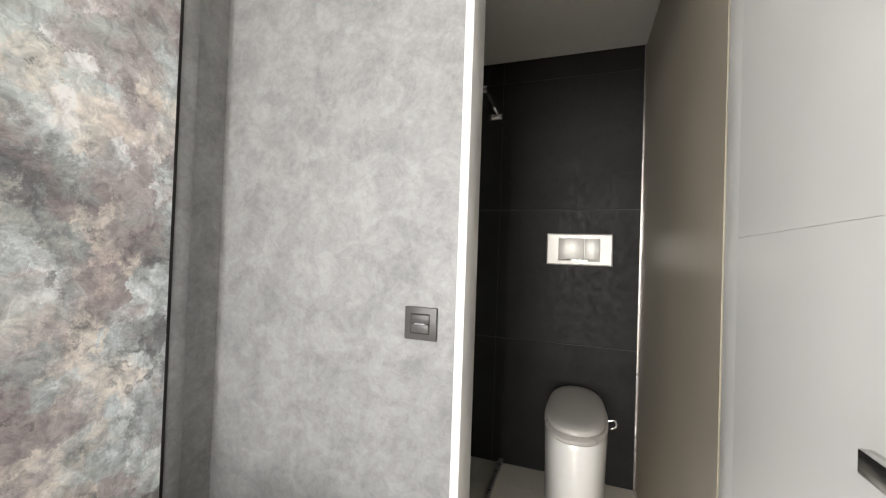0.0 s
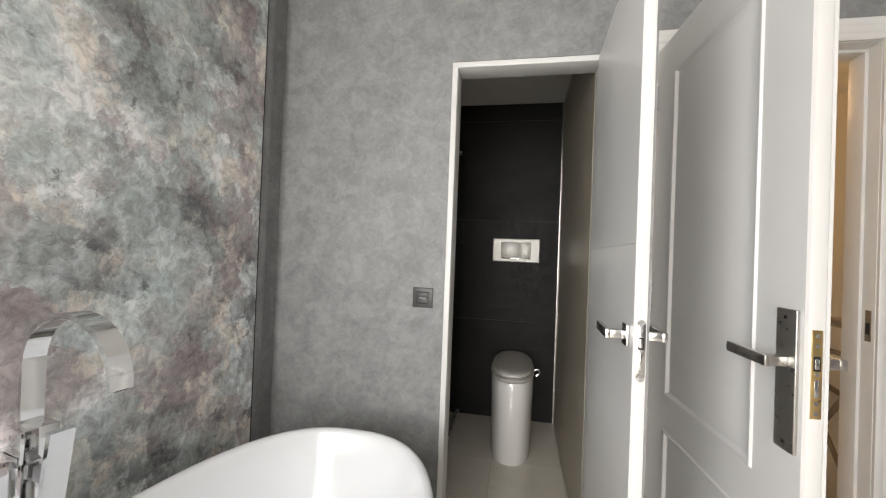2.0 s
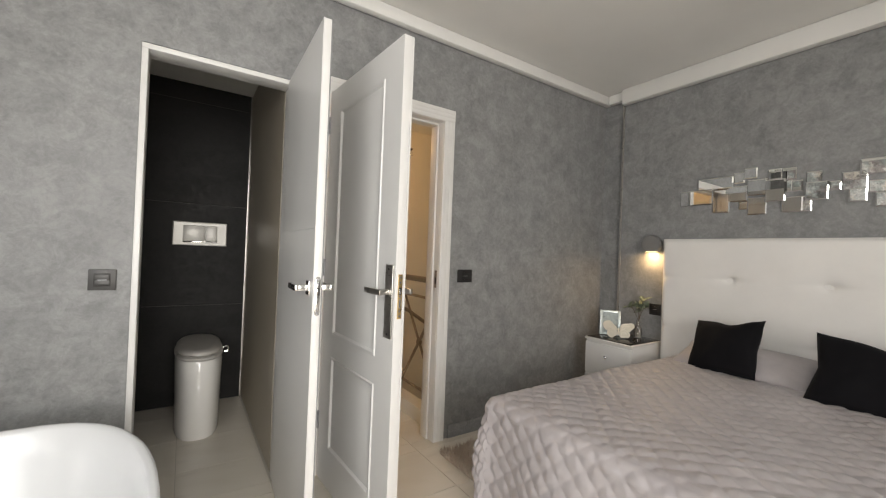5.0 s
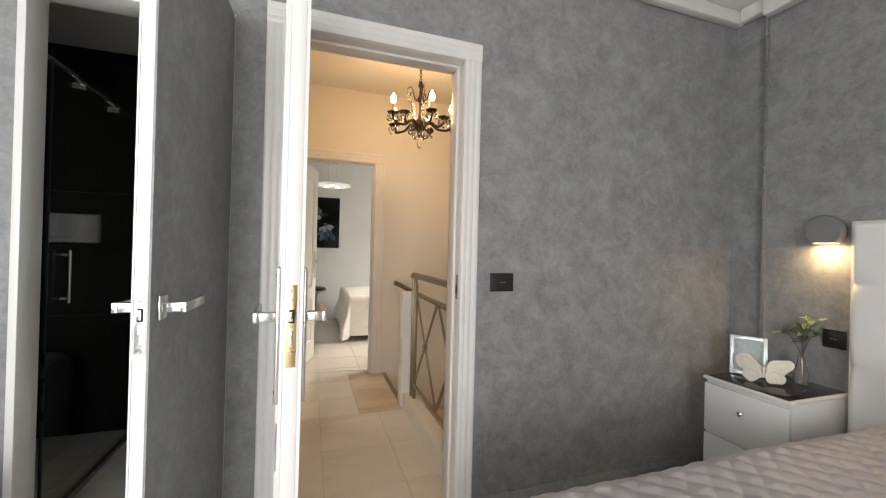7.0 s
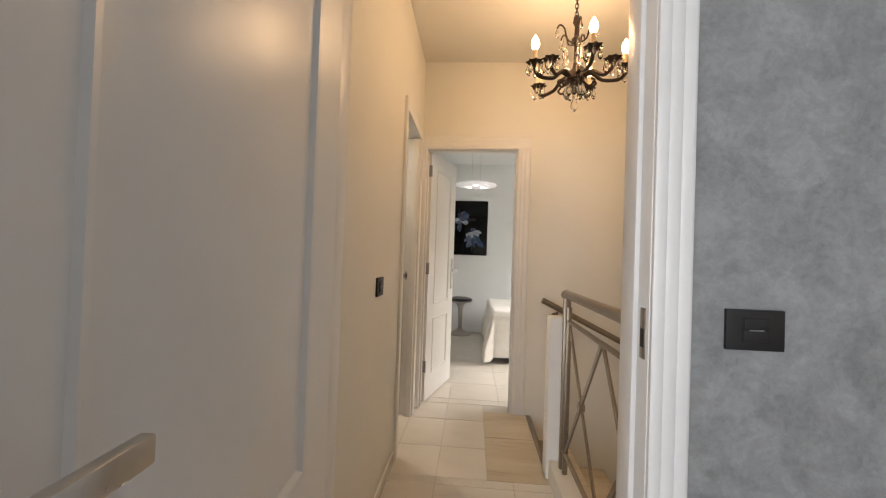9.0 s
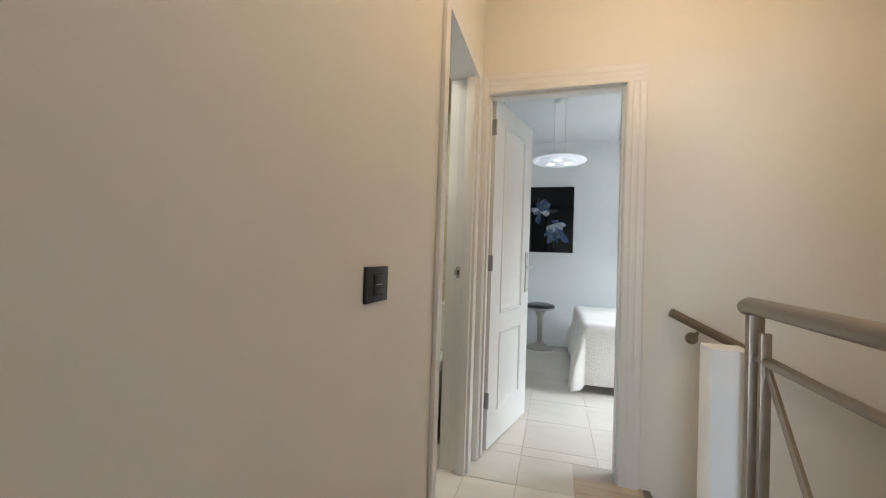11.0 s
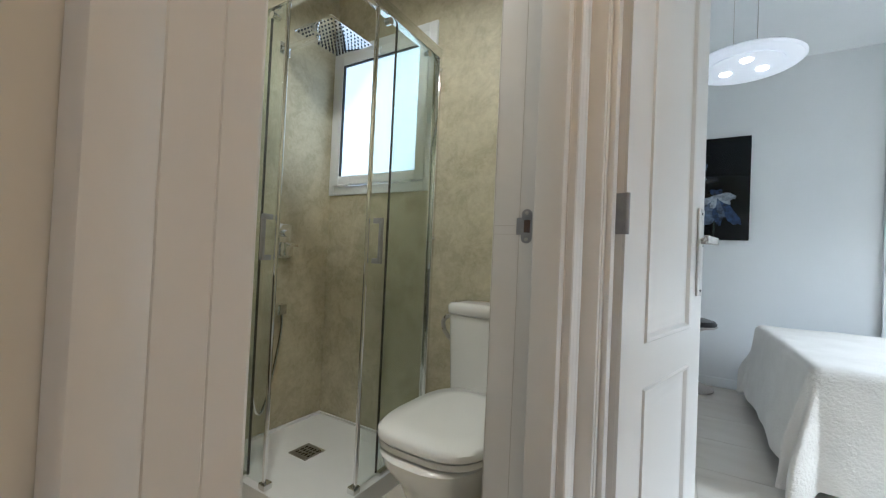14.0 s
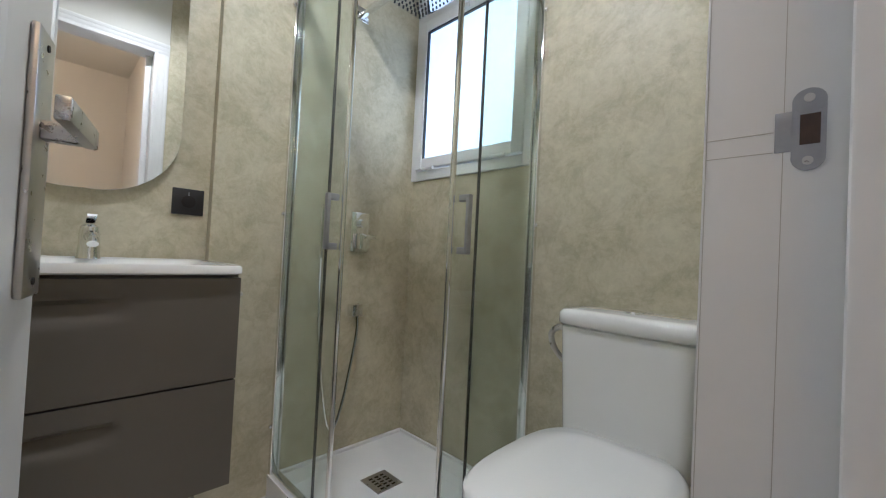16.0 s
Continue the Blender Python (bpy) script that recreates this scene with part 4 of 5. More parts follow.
def sprig():
    root = thing("sprig_vase", (3.06, -0.42, 0.608), "glass bud vase with a dusty green leaf sprig", "plant")
    part("vase", lathe(bmesh.new(), [(0.022, 0), (0.03, 0.03), (0.028, 0.06), (0.014, 0.10), (0.013, 0.13), (0.011, 0.13), (0.012, 0.10), (0.024, 0.055), (0.02, 0.006)], n=20), CRYSTAL, root)
    rnd = random.Random(4)
    for k in range(5):
        a = rnd.uniform(0, 6.28)
        tip = Vector((0.06 * math.cos(a) - 0.02, 0.07 * math.sin(a), 0.22 + rnd.uniform(0, 0.09)))
        line = smooth_line([(0, 0, 0.02), (0.004, 0, 0.12), tip * 0.6 + Vector((0, 0, 0.08)), tip], 5)
        st = part("stem", tube(bmesh.new(), line, 0.0022, 6, 0.0012), STEM, root)
        bm = bmesh.new()
        for j in range(6):
            p = line[-1 - 2 * (j % 4) if j < 4 else -2]
            ang = rnd.uniform(0, 6.28)
            L, W = rnd.uniform(0.05, 0.075), rnd.uniform(0.030, 0.042)
            m = Matrix.Translation(p) @ pose(0, 0, 0, rnd.uniform(-30, 40), rnd.uniform(-60, 20), math.degrees(ang))
            vs = [bm.verts.new(m @ Vector(q)) for q in ((0, 0, 0), (L * 0.3, W * 0.45, 0.005), (L * 0.65, W * 0.42, 0.004), (L, 0, -0.004), (L * 0.65, -W * 0.42, 0.004), (L * 0.3, -W * 0.45, 0.005), (L * 0.45, 0, -0.002))]
            for q in range(6):
                bm.faces.new((vs[6], vs[q], vs[(q + 1) % 6]))
        part("leaves", bm, LEAF, root)


def wall_lamp():
    root = thing("wall_lamp", (3.149, -0.475, 1.325), "round grey wall lamp glowing warm downwards", "wall lamp")
    bm = bmesh.new()
    n = 28
    loops = []
    for x, k in ((0.0, 0.86), (-0.015, 0.95), (-0.032, 1.0), (-0.05, 0.98), (-0.062, 0.9)):
        loops.append([(x, 0.075 * k * math.cos(2 * math.pi * i / n), max(-0.055, 0.075 * k * math.sin(2 * math.pi * i / n))) for i in range(n)])
    part("shade", rings(bm, loops), LAMPGREY, root)
    part("light_slot", B(-0.045, -0.012, -0.04, 0.04, -0.0575, -0.0555), WARMLED, root, "glowing warm strip")


def mirror_wall_piece():
    root = thing("wall_mirror", (3.1495, 0, 0), "long decorative silver mirror hanging above the headboard", "mirror")
    tiles = [(-0.66, -0.87, 1.603, 1.707), (-0.78, -0.99, 1.700, 1.780), (-0.87, -0.97, 1.541, 1.698), (-0.99, -1.05, 1.727, 1.798), (-1.05, -1.12, 1.748, 1.817),
             (-0.96, -1.07, 1.608, 1.709), (-1.02, -1.08, 1.555, 1.606), (-1.07, -1.17, 1.639, 1.739), (-1.07, -1.17, 1.517, 1.625), (-1.17, -1.24, 1.728, 1.794),
             (-1.16, -1.26, 1.592, 1.727), (-1.24, -1.31, 1.718, 1.789), (-1.26, -1.29, 1.644, 1.719), (-1.29, -1.34, 1.642, 1.709), (-1.24, -1.38, 1.522, 1.613),
             (-1.35, -1.42, 1.680, 1.752), (-1.35, -1.45, 1.585, 1.689), (-1.45, -1.50, 1.632, 1.685), (-1.50, -1.60, 1.629, 1.727), (-1.53, -1.60, 1.560, 1.631),
             (-1.57, -1.72, 1.702, 1.786), (-1.60, -1.71, 1.605, 1.670), (-1.63, -1.74, 1.528, 1.602), (-1.70, -1.86, 1.640, 1.730), (-1.82, -2.02, 1.690, 1.790)]
    for k, (y0, y1, z0, z1) in enumerate(tiles):
        x = -0.010 - 0.006 * ((k * 2) % 3)
        g = 0.006
        lp = lambda d, xx: [(xx, y0 - d, z0 + d), (xx, y1 + d, z0 + d), (xx, y1 + d, z1 - d), (xx, y0 - d, z1 - d)]
        bm = rings(bmesh.new(), [lp(0, 0.0), lp(0, x + 0.003), lp(g, x)], True, True, True)
        t = part("mirror_tile", bm, MIRROR, root, "", 5)


def rug():
    bm = bmesh.new()
    rnd = random.Random(3)
    box(bm, 1.45, 2.60, -0.72, -0.16, 0.002, 0.014)
    for k in range(5200):
        x, y = rnd.uniform(1.44, 2.61), rnd.uniform(-0.73, -0.15)
        h = rnd.uniform(0.02, 0.042)
        tx, ty = rnd.uniform(-0.022, 0.022), rnd.uniform(-0.022, 0.022)
        a = [bm.verts.new((x + 0.006 * math.cos(q), y + 0.006 * math.sin(q), 0.012)) for q in (0, 2.1, 4.2)]
        b = bm.verts.new((x + tx, y + ty, 0.012 + h))
        for i in range(3):
            bm.faces.new((a[i], a[(i + 1) % 3], b))
    tagged(part("rug", bm, RUGM, None, "", 0), "beige shaggy bedside rug on the tiled floor", "rug")


nightstand()
photo_stand()
butterfly()
sprig()
wall_lamp()
lamp("wall_lamp_light", "AREA", look((3.105, -0.475, 1.262), (3.112, -0.46, 0)), 1.9, (1.0, 0.70, 0.36), size=0.05)
mirror_wall_piece()
rug()
switch((3.149, -0.50, 0.83), -90, 0.085, "charcoal bedside socket beside the headboard", 1)

# ---- closet things ----
def closet_toilet():
    root = thing("toilet", (0.245, 1.045, 0), "slim white toilet with closed pale grey lid", "toilet")
    body = [oval(0, 0, z, a, b, 2.6, 40) for z, a, b in ((0, 0.126, 0.332), (0.01, 0.13, 0.336), (0.3, 0.134, 0.338), (0.46, 0.137, 0.34), (0.478, 0.130, 0.333), (0.48, 0.11, 0.31))]
    part("pedestal", rings(bmesh.new(), body), CERAMIC, root, "", 50)
    seat = [oval(0, -0.03, z, a, b, 2.5, 40) for z, a, b in ((0.482, 0.130, 0.305), (0.486, 0.137, 0.312), (0.498, 0.138, 0.313), (0.503, 0.132, 0.307))]
    part("seat", rings(bmesh.new(), seat), GREYLID, root, "", 50)
    lid = [oval(0, -0.02, z, a, b, 2.5, 40) for z, a, b in ((0.506, 0.122, 0.292), (0.511, 0.130, 0.30), (0.522, 0.129, 0.299), (0.531, 0.118, 0.288), (0.534, 0.08, 0.24))]
    part("lid", rings(bmesh.new(), lid), GREYLID, root, "", 50)
    bm = tube(bmesh.new(), smooth_line([(0.132, -0.06, 0.49), (0.165, -0.06, 0.50), (0.172, -0.06, 0.475), (0.15, -0.06, 0.46)], 6), 0.004, 8)
    part("hook", bm, CHROME, root)


def flush_plate():
    root = thing("flush_plate", (0.235, 1.3855, 1.271), "satin silver dual flush plate on the dark tiles", "flush plate")
    w, h = 0.348, 0.176
    lp = lambda d, y: [(-w / 2 + d * 1.0, y, -h / 2 + d), (w / 2 - d, y, -h / 2 + d), (w / 2 - d, y, h / 2 - d), (-w / 2 + d, y, h / 2 - d)]
    part("plate", rings(bmesh.new(), [lp(0, 0), lp(0, -0.008), lp(0.006, -0.012)]), STEELP, root, "", 20)
    part("button", B(-0.11, 0.028, -0.019, -0.0115, -0.055, 0.062, bev=0.003), STEELP, root)
    part("button", B(0.032, 0.11, -0.019, -0.0115, -0.055, 0.062, bev=0.003), STEELP, root)
    part("finger_lip", B(-0.11, 0.11, -0.018, -0.0115, -0.064, -0.057, bev=0.002), CHROME, root)


STEELP = plain("satin_silver_plate", (0.56, 0.55, 0.52), 0.42, 0.35, 0.05)
closet_toilet()
flush_plate()


def closet_shower():
    root = thing("shower_screen", (-0.165, 0, 0), "clear glass shower screen with chrome fittings", "shower screen")
    part("glass_panel", B(-0.004, 0.004, 0.42, 1.384, 0.03, 1.98), PANE, root).visible_shadow = False
    part("glass_edge", B(-0.005, 0.005, 0.415, 0.421, 0.03, 1.98), EDGE, root)
    part("floor_profile", B(-0.012, 0.012, 0.3, 1.384, 0.001, 0.03, bev=0.003), STEEL, root)
    part("top_rail", R((0, 0.15, 1.93), (0, 1.384, 1.93), 0.011), CHROME, root)
    for y in (0.62, 0.95):
        bm = R((-0.02, y, 1.90), (0.03, y, 1.90), 0.016)
        rod(bm, (0.0, y, 1.90), (0.0, y, 1.935), 0.010)
        part("roller", bm, CHROME, root)
    bm = R((0.03, 0.52, 0.92), (0.03, 0.52, 1.15), 0.007)
    for z in (0.94, 1.13):
        rod(bm, (0.0, 0.52, z), (0.03, 0.52, z), 0.006)
    part("pull_handle", bm, CHROME, root)


closet_shower()

# ---- hall things ----
structure("stair_curb", B(1.55, 1.65, 0.123, 1.30, -0.25, 0.10, bev=0.004), CREAM, "low white curb under the stair railing", "curb")
structure("stair_pillar", B(1.537, 1.64, 1.30, 1.40, -0.25, 0.865, bev=0.004), WHITE, "short white pillar at the head of the stairs", "pillar")


def staircase():
    root = thing("staircase", (1.57, 0, 0), "beige marble stairs leading down", "stairs")
    for k in range(6):
        x0, z1 = 0.27 * k, -0.18 * (k + 1)
        part("tread", B(x0 - 0.02, x0 + 0.28, 1.405, 2.14, z1 - 0.025, z1, bev=0.004), MARBLE, root)
        part("riser", B(x0, x0 + 0.015, 1.405, 2.14, z1 + 0.0005, z1 + 0.154), MARBLE, root)
    part("carcass", rings(bmesh.new(), [[(0, y, -0.2), (1.62, y, -1.28), (1.62, y, -1.5), (0, y, -0.42)] for y in (1.41, 2.135)]), CREAM, root)
    part("landing_nosing", B(-0.03, 0.005, 1.405, 2.14, -0.03, 0.0, bev=0.004), BRONZE, root)


def railing():
    root = thing("stair_railing", (1.605, 0, 0.10), "bronze-coloured metal railing with crossed bars", "railing")
    y0, y1 = 0.14, 1.22
    for y in (y0 + 0.02, y1):
        part("post", B(-0.018, 0.018, y - 0.012, y + 0.012, 0, 0.88, bev=0.003), BRONZE, root)
    part("post", B(-0.012, 0.012, y1 - 0.06, y1 - 0.045, 0, 0.84, bev=0.002), BRONZE, root)
    part("handrail", tube(bmesh.new(), [(0, y0, 0.90), (0, 0.6, 0.90), (0, y1 + 0.03, 0.90), (0, y1 + 0.05, 0.892)], 0.022, 14), BRONZE, root)
    part("upper_rail", R((0, y0, 0.77), (0, y1, 0.77), 0.011), BRONZE, root)
    part("lower_rail", R((0, y0, 0.10), (0, y1, 0.10), 0.011), BRONZE, root)
    half = (y1 + y0 - 0.05) / 2
    for a, b in ((y0 + 0.02, half), (half, y1 - 0.05)):
        for z0, z1 in ((0.10, 0.77), (0.77, 0.10)):
            part("cross_bar", bar(bmesh.new(), (0.002 if z0 < z1 else -0.002, a, z0), (0.002 if z0 < z1 else -0.002, b, z1), 0.008, 0.022), BRONZE, root)
        part("boss", R((-0.012, (a + b) / 2, 0.435), (0.012, (a + b) / 2, 0.435), 0.022), BRONZE, root)


def wall_rail():
    root = thing("wall_handrail", (1.628, 2.07, 0.876), "wooden-brown round handrail on the stair wall", "handrail")
    part("rail", tube(bmesh.new(), [(0, 0, 0), (0.8, 0, -0.39), (1.5, 0, -0.86)], 0.021, 14), BRONZE, root)
    for x, z in ((0.11, -0.075), (1.1, -0.61)):
        b = part("bracket", tube(bmesh.new(), smooth_line([(x, 0.075, z - 0.05), (x, 0.035, z - 0.05), (x, 0.0, z - 0.01)], 6), 0.008, 8), BRONZE, root)
        part("rosette", R((x, 0.079, z - 0.05), (x, 0.066, z - 0.05), 0.03, 0.026, 20), BRONZE, b)


staircase()
railing()
wall_rail()


def drop_crystal(bm, p, s=1.0):
    """A faceted pear drop hanging below p."""
    n = 8
    lp = lambda r, z: [(p[0] + r * s * math.cos(2 * math.pi * i / n), p[1] + r * 0.6 * s * math.sin(2 * math.pi * i / n), p[2] - z * s) for i in range(n)]
    rings(bm, [lp(0.0015, 0.0), lp(0.004, 0.010), lp(0.011, 0.030), lp(0.010, 0.040), lp(0.003, 0.050)])
    return bm


def chandelier():
    C = (1.595, 1.16)
    root = thing("chandelier", (C[0], C[1], -0.007), "dark bronze chandelier with candle bulbs and crystal drops", "chandelier")
    part("ceiling_rose", lathe(bmesh.new(), [(0.048, HC - 0.0005 + 0.007), (0.052, HC - 0.012), (0.047, HC - 0.042), (0.028, HC - 0.062), (0.008, HC - 0.070)], n=24), IRON, root)
    bm = bmesh.new()
    for k in range(9):
        z = HC - 0.066 - k * 0.0215
        m = pose(0, 0, z, 90, 0, 90 * (k % 2))
        pts = [m @ Vector((0.009 * math.cos(t), 0.016 * math.sin(t), 0)) for t in [2 * math.pi * i / 12 for i in range(13)]]
        tube(bm, pts, 0.0022, 6)
    part("chain", bm, IRON, root)
    col = [(0.004, 2.44), (0.014, 2.43), (0.018, 2.40), (0.008, 2.38), (0.010, 2.33), (0.022, 2.315), (0.024, 2.295), (0.009, 2.28), (0.010, 2.202), (0.016, 2.162), (0.032, 2.147), (0.046, 2.122), (0.048, 2.102), (0.03, 2.077), (0.012, 2.062), (0.014, 2.047), (0.004, 2.027)]
    part("stem", lathe(bmesh.new(), list(reversed(col)), n=18), IRON, root)
    rnd = random.Random(7)

    first = []

    def gem(p, s, parent):
        if not first:
            first.append(part("crystal", drop_crystal(bmesh.new(), (0, 0, 0)), CRYSTAL, parent, "", 5))
            ob = first[0]
        else:
            ob = new("crystal", first[0].data)
            ob.parent = parent
        ob.location, ob.scale = p, (s, s, s)

    def cup(bm, c, r=0.040):
        n = 24
        f = lambda i, k: r * k * (1 + 0.16 * math.cos(8 * 2 * math.pi * i / n))
        lp = lambda k, z: [(c[0] + f(i, k) * math.cos(2 * math.pi * i / n), c[1] + f(i, k) * math.sin(2 * math.pi * i / n), c[2] + z) for i in range(n)]
        rings(bm, [lp(0.25, -0.016), lp(0.6, -0.010), lp(1.0, 0.004), lp(0.95, 0.007), lp(0.4, -0.002)])

    # five lit arms and, between them on one side, two short arms whose cups stand empty
    for deg, rad, low, lit in [(-85 + 72 * k, 0.235, 0.0, True) for k in range(5)] + [(-36, 0.185, 0.008, False), (218, 0.180, 0.008, False)]:
        a = radians(deg)
        d = Vector((math.cos(a), math.sin(a), 0))
        e = d * rad + Vector((0, 0, 2.147 + low))
        line = smooth_line([d * 0.03 + Vector((0, 0, 2.112)), d * 0.08 + Vector((0, 0, 2.130)), d * 0.13 + Vector((0, 0, 2.092 + low)), d * (rad - 0.035) + Vector((0, 0, 2.086 + low)), d * (rad - 0.004) + Vector((0, 0, 2.108 + low)), e - Vector((0, 0, 0.012))], 7)
        arm = part("arm", tube(bmesh.new(), line, 0.0105, 8, 0.0085), IRON, root)
        bm = bmesh.new()
        cup(bm, e)
        part("drip_cup", bm, IRON, arm)
        if lit:
            part("candle_sleeve", R(e, e + Vector((0, 0, 0.064)), 0.0115, 0.011), CANDLE, arm)
            part("bulb", lathe(bmesh.new(), [(0.008, 0.063), (0.016, 0.077), (0.020, 0.094), (0.0155, 0.116), (0.006, 0.132), (0.001, 0.140)], tuple(e), 14), BULB, arm, "glowing candle bulb")
        for j in range(7):
            q = 2 * math.pi * j / 7 + rnd.random() * 0.6
            gem(e + Vector((0.033 * math.cos(q), 0.033 * math.sin(q), -0.004)), rnd.uniform(0.9, 1.25), arm)
        # scroll under the arm
        sc = smooth_line([d * 0.04 + Vector((0, 0, 2.092)), d * 0.075 + Vector((0, 0, 2.057)), d * 0.10 + Vector((0, 0, 2.077)), d * 0.085 + Vector((0, 0, 2.092))], 6)
        part("scroll", tube(bmesh.new(), sc, 0.006, 7), IRON, root)
    for k in range(5):
        a = 2 * math.pi * k / 5 + 0.9
        d = Vector((math.cos(a), math.sin(a), 0))
        line = smooth_line([d * 0.01 + Vector((0, 0, 2.29)), d * 0.05 + Vector((0, 0, 2.31)), d * 0.065 + Vector((0, 0, 2.36)), d * 0.09 + Vector((0, 0, 2.375)), d * 0.105 + Vector((0, 0, 2.355))], 6)
        sc = part("upper_scroll", tube(bmesh.new(), line, 0.0045, 7), IRON, root)
        gem(line[-1], 1.0, sc)
        for j in range(5):
            gem(d * (0.066 - 0.004 * j) + Vector((0, 0, 2.30 - 0.042 * j)), 1.25 - 0.05 * j, sc)
    for k in range(10):
        a = 2 * math.pi * k / 10
        gem((0.042 * math.cos(a), 0.042 * math.sin(a), 2.087), 1.5, root)
    gem((0, 0, 2.027), 1.7, root)
    for k in range(5):
        a = radians(-85 + 72 * k)
        lamp("candle_light", "POINT", pose(C[0] + 0.235 * math.cos(a), C[1] + 0.235 * math.sin(a), 2.305), 3.6, (1.0, 0.64, 0.34), radius=0.03)


chandelier()

# ---- far room things ----
def far_bed():
    root = thing("bed", (0, 0, 0), "bed under a white textured bedspread", "bed")
    x0, x1, y0, y1, z = 1.38, 3.40, 3.58, 4.92, 0.565
    part("mattress", B(x0 + 0.04, x1, y0 + 0.04, y1 - 0.04, 0.05, z - 0.03, bev=0.03), SPREAD, root)
    nx, ny = 110, 120
    bm = bmesh.new()
    gr = []
    ov = 0.52
    for i in range(nx + 1):
        row = []
        for j in range(ny + 1):
            u, v = x0 - ov + (x1 - x0 + ov) * i / nx, y0 - ov + (y1 - y0 + 2 * ov) * j / ny
            ox, oy = max(0, x0 - u), max(0, v - y1, y0 - v)
            sg = 1 if v > y1 else -1
            r = 0.045
            o = math.hypot(ox, oy)
            x, y, zz = max(u, x0), min(max(v, y0), y1), z
            if o > 0:
                if o < r * 1.57:
                    h, dz = r * math.sin(o / r), r * (1 - math.cos(o / r))
                else:
                    h, dz = r + 0.10 * (o - r * 1.57), r + (o - r * 1.57)
                dz = min(dz, 0.532)
                ang = math.atan2(oy, ox)
                fold = min(1, o * 2.6)
                wv = (0.010 * math.sin((u if oy > ox else v) * 13 + 0.6) + 0.035 * noise.noise(Vector((u * 3.5, v * 3.5, 9)))) * fold + fold * min(1, o * 3) * (0.11 * math.exp(-((ang - 0.98) / 0.24) ** 2) + 0.05 * math.exp(-((ang - 0.38) / 0.22) ** 2))
                x -= (h + wv) * ox / o
                y += sg * (h + wv) * oy / o
                zz -= dz
            zz += 0.006 * noise.noise(Vector((u * 5, v * 5, 1)))
            row.append(bm.verts.new((x, y, max(zz, 0.035))))
        gr.append(row)
    for i in range(nx):
        for j in range(ny):
            bm.faces.new((gr[i][j], gr[i + 1][j], gr[i + 1][j + 1], gr[i][j + 1]))
    bmesh.ops.recalc_face_normals(bm, faces=bm.faces[:])
    part("bedspread", bm, SPREAD, root, "white boucle bedspread falling to the floor", 80)


def pendant():
    root = thing("pendant_lamp", (1.115, 3.83, 2.03), "round white disc pendant with three lit spots", "pendant lamp")
    part("canopy", lathe(bmesh.new(), [(0.06, 0.569), (0.06, 0.545), (0.05, 0.535)], n=28), PVC, root)
    for x in (-0.05, 0.05):
        part("cable", R((x, 0, 0.01), (x, 0, 0.54), 0.0018, n=6), STEEL, root)
    part("disc", lathe(bmesh.new(), [(0.18, 0.018), (0.235, 0.010), (0.247, 0.0), (0.235, -0.008), (0.18, -0.010)], n=48), DISC, root)
    part("inner_ring", lathe(bmesh.new(), [(0.165, -0.006), (0.165, -0.016), (0.155, -0.018)], n=48), DISC, root)
    for k in range(3):
        a = 2 * math.pi * k / 3 + 0.5
        part("spot", lathe(bmesh.new(), [(0.026, -0.016), (0.026, -0.022), (0.01, -0.024)], (0.09 * math.cos(a), 0.09 * math.sin(a), 0), 18), LED, root, "lit warm spot")


def stool():
    root = thing("stool", (0.945, 5.035, 0), "swivel stool with a black seat and a taupe round foot", "stool")
    part("foot", lathe(bmesh.new(), [(0.165, 0.0), (0.168, 0.010), (0.150, 0.022), (0.09, 0.045), (0.04, 0.075), (0.03, 0.09)], n=36), STOOLW, root)
    part("stem", lathe(bmesh.new(), [(0.030, 0.085), (0.030, 0.2), (0.036, 0.38), (0.060, 0.45), (0.10, 0.475)], n=28), STOOLW, root)
    part("seat_shell", lathe(bmesh.new(), [(0.09, 0.472), (0.165, 0.488), (0.180, 0.500), (0.178, 0.506)], n=36), STOOLW, root)
    part("seat", lathe(bmesh.new(), [(0.172, 0.505), (0.176, 0.520), (0.160, 0.542), (0.10, 0.558), (0.02, 0.562)], n=36), STOOLB, root, "domed black fabric seat")


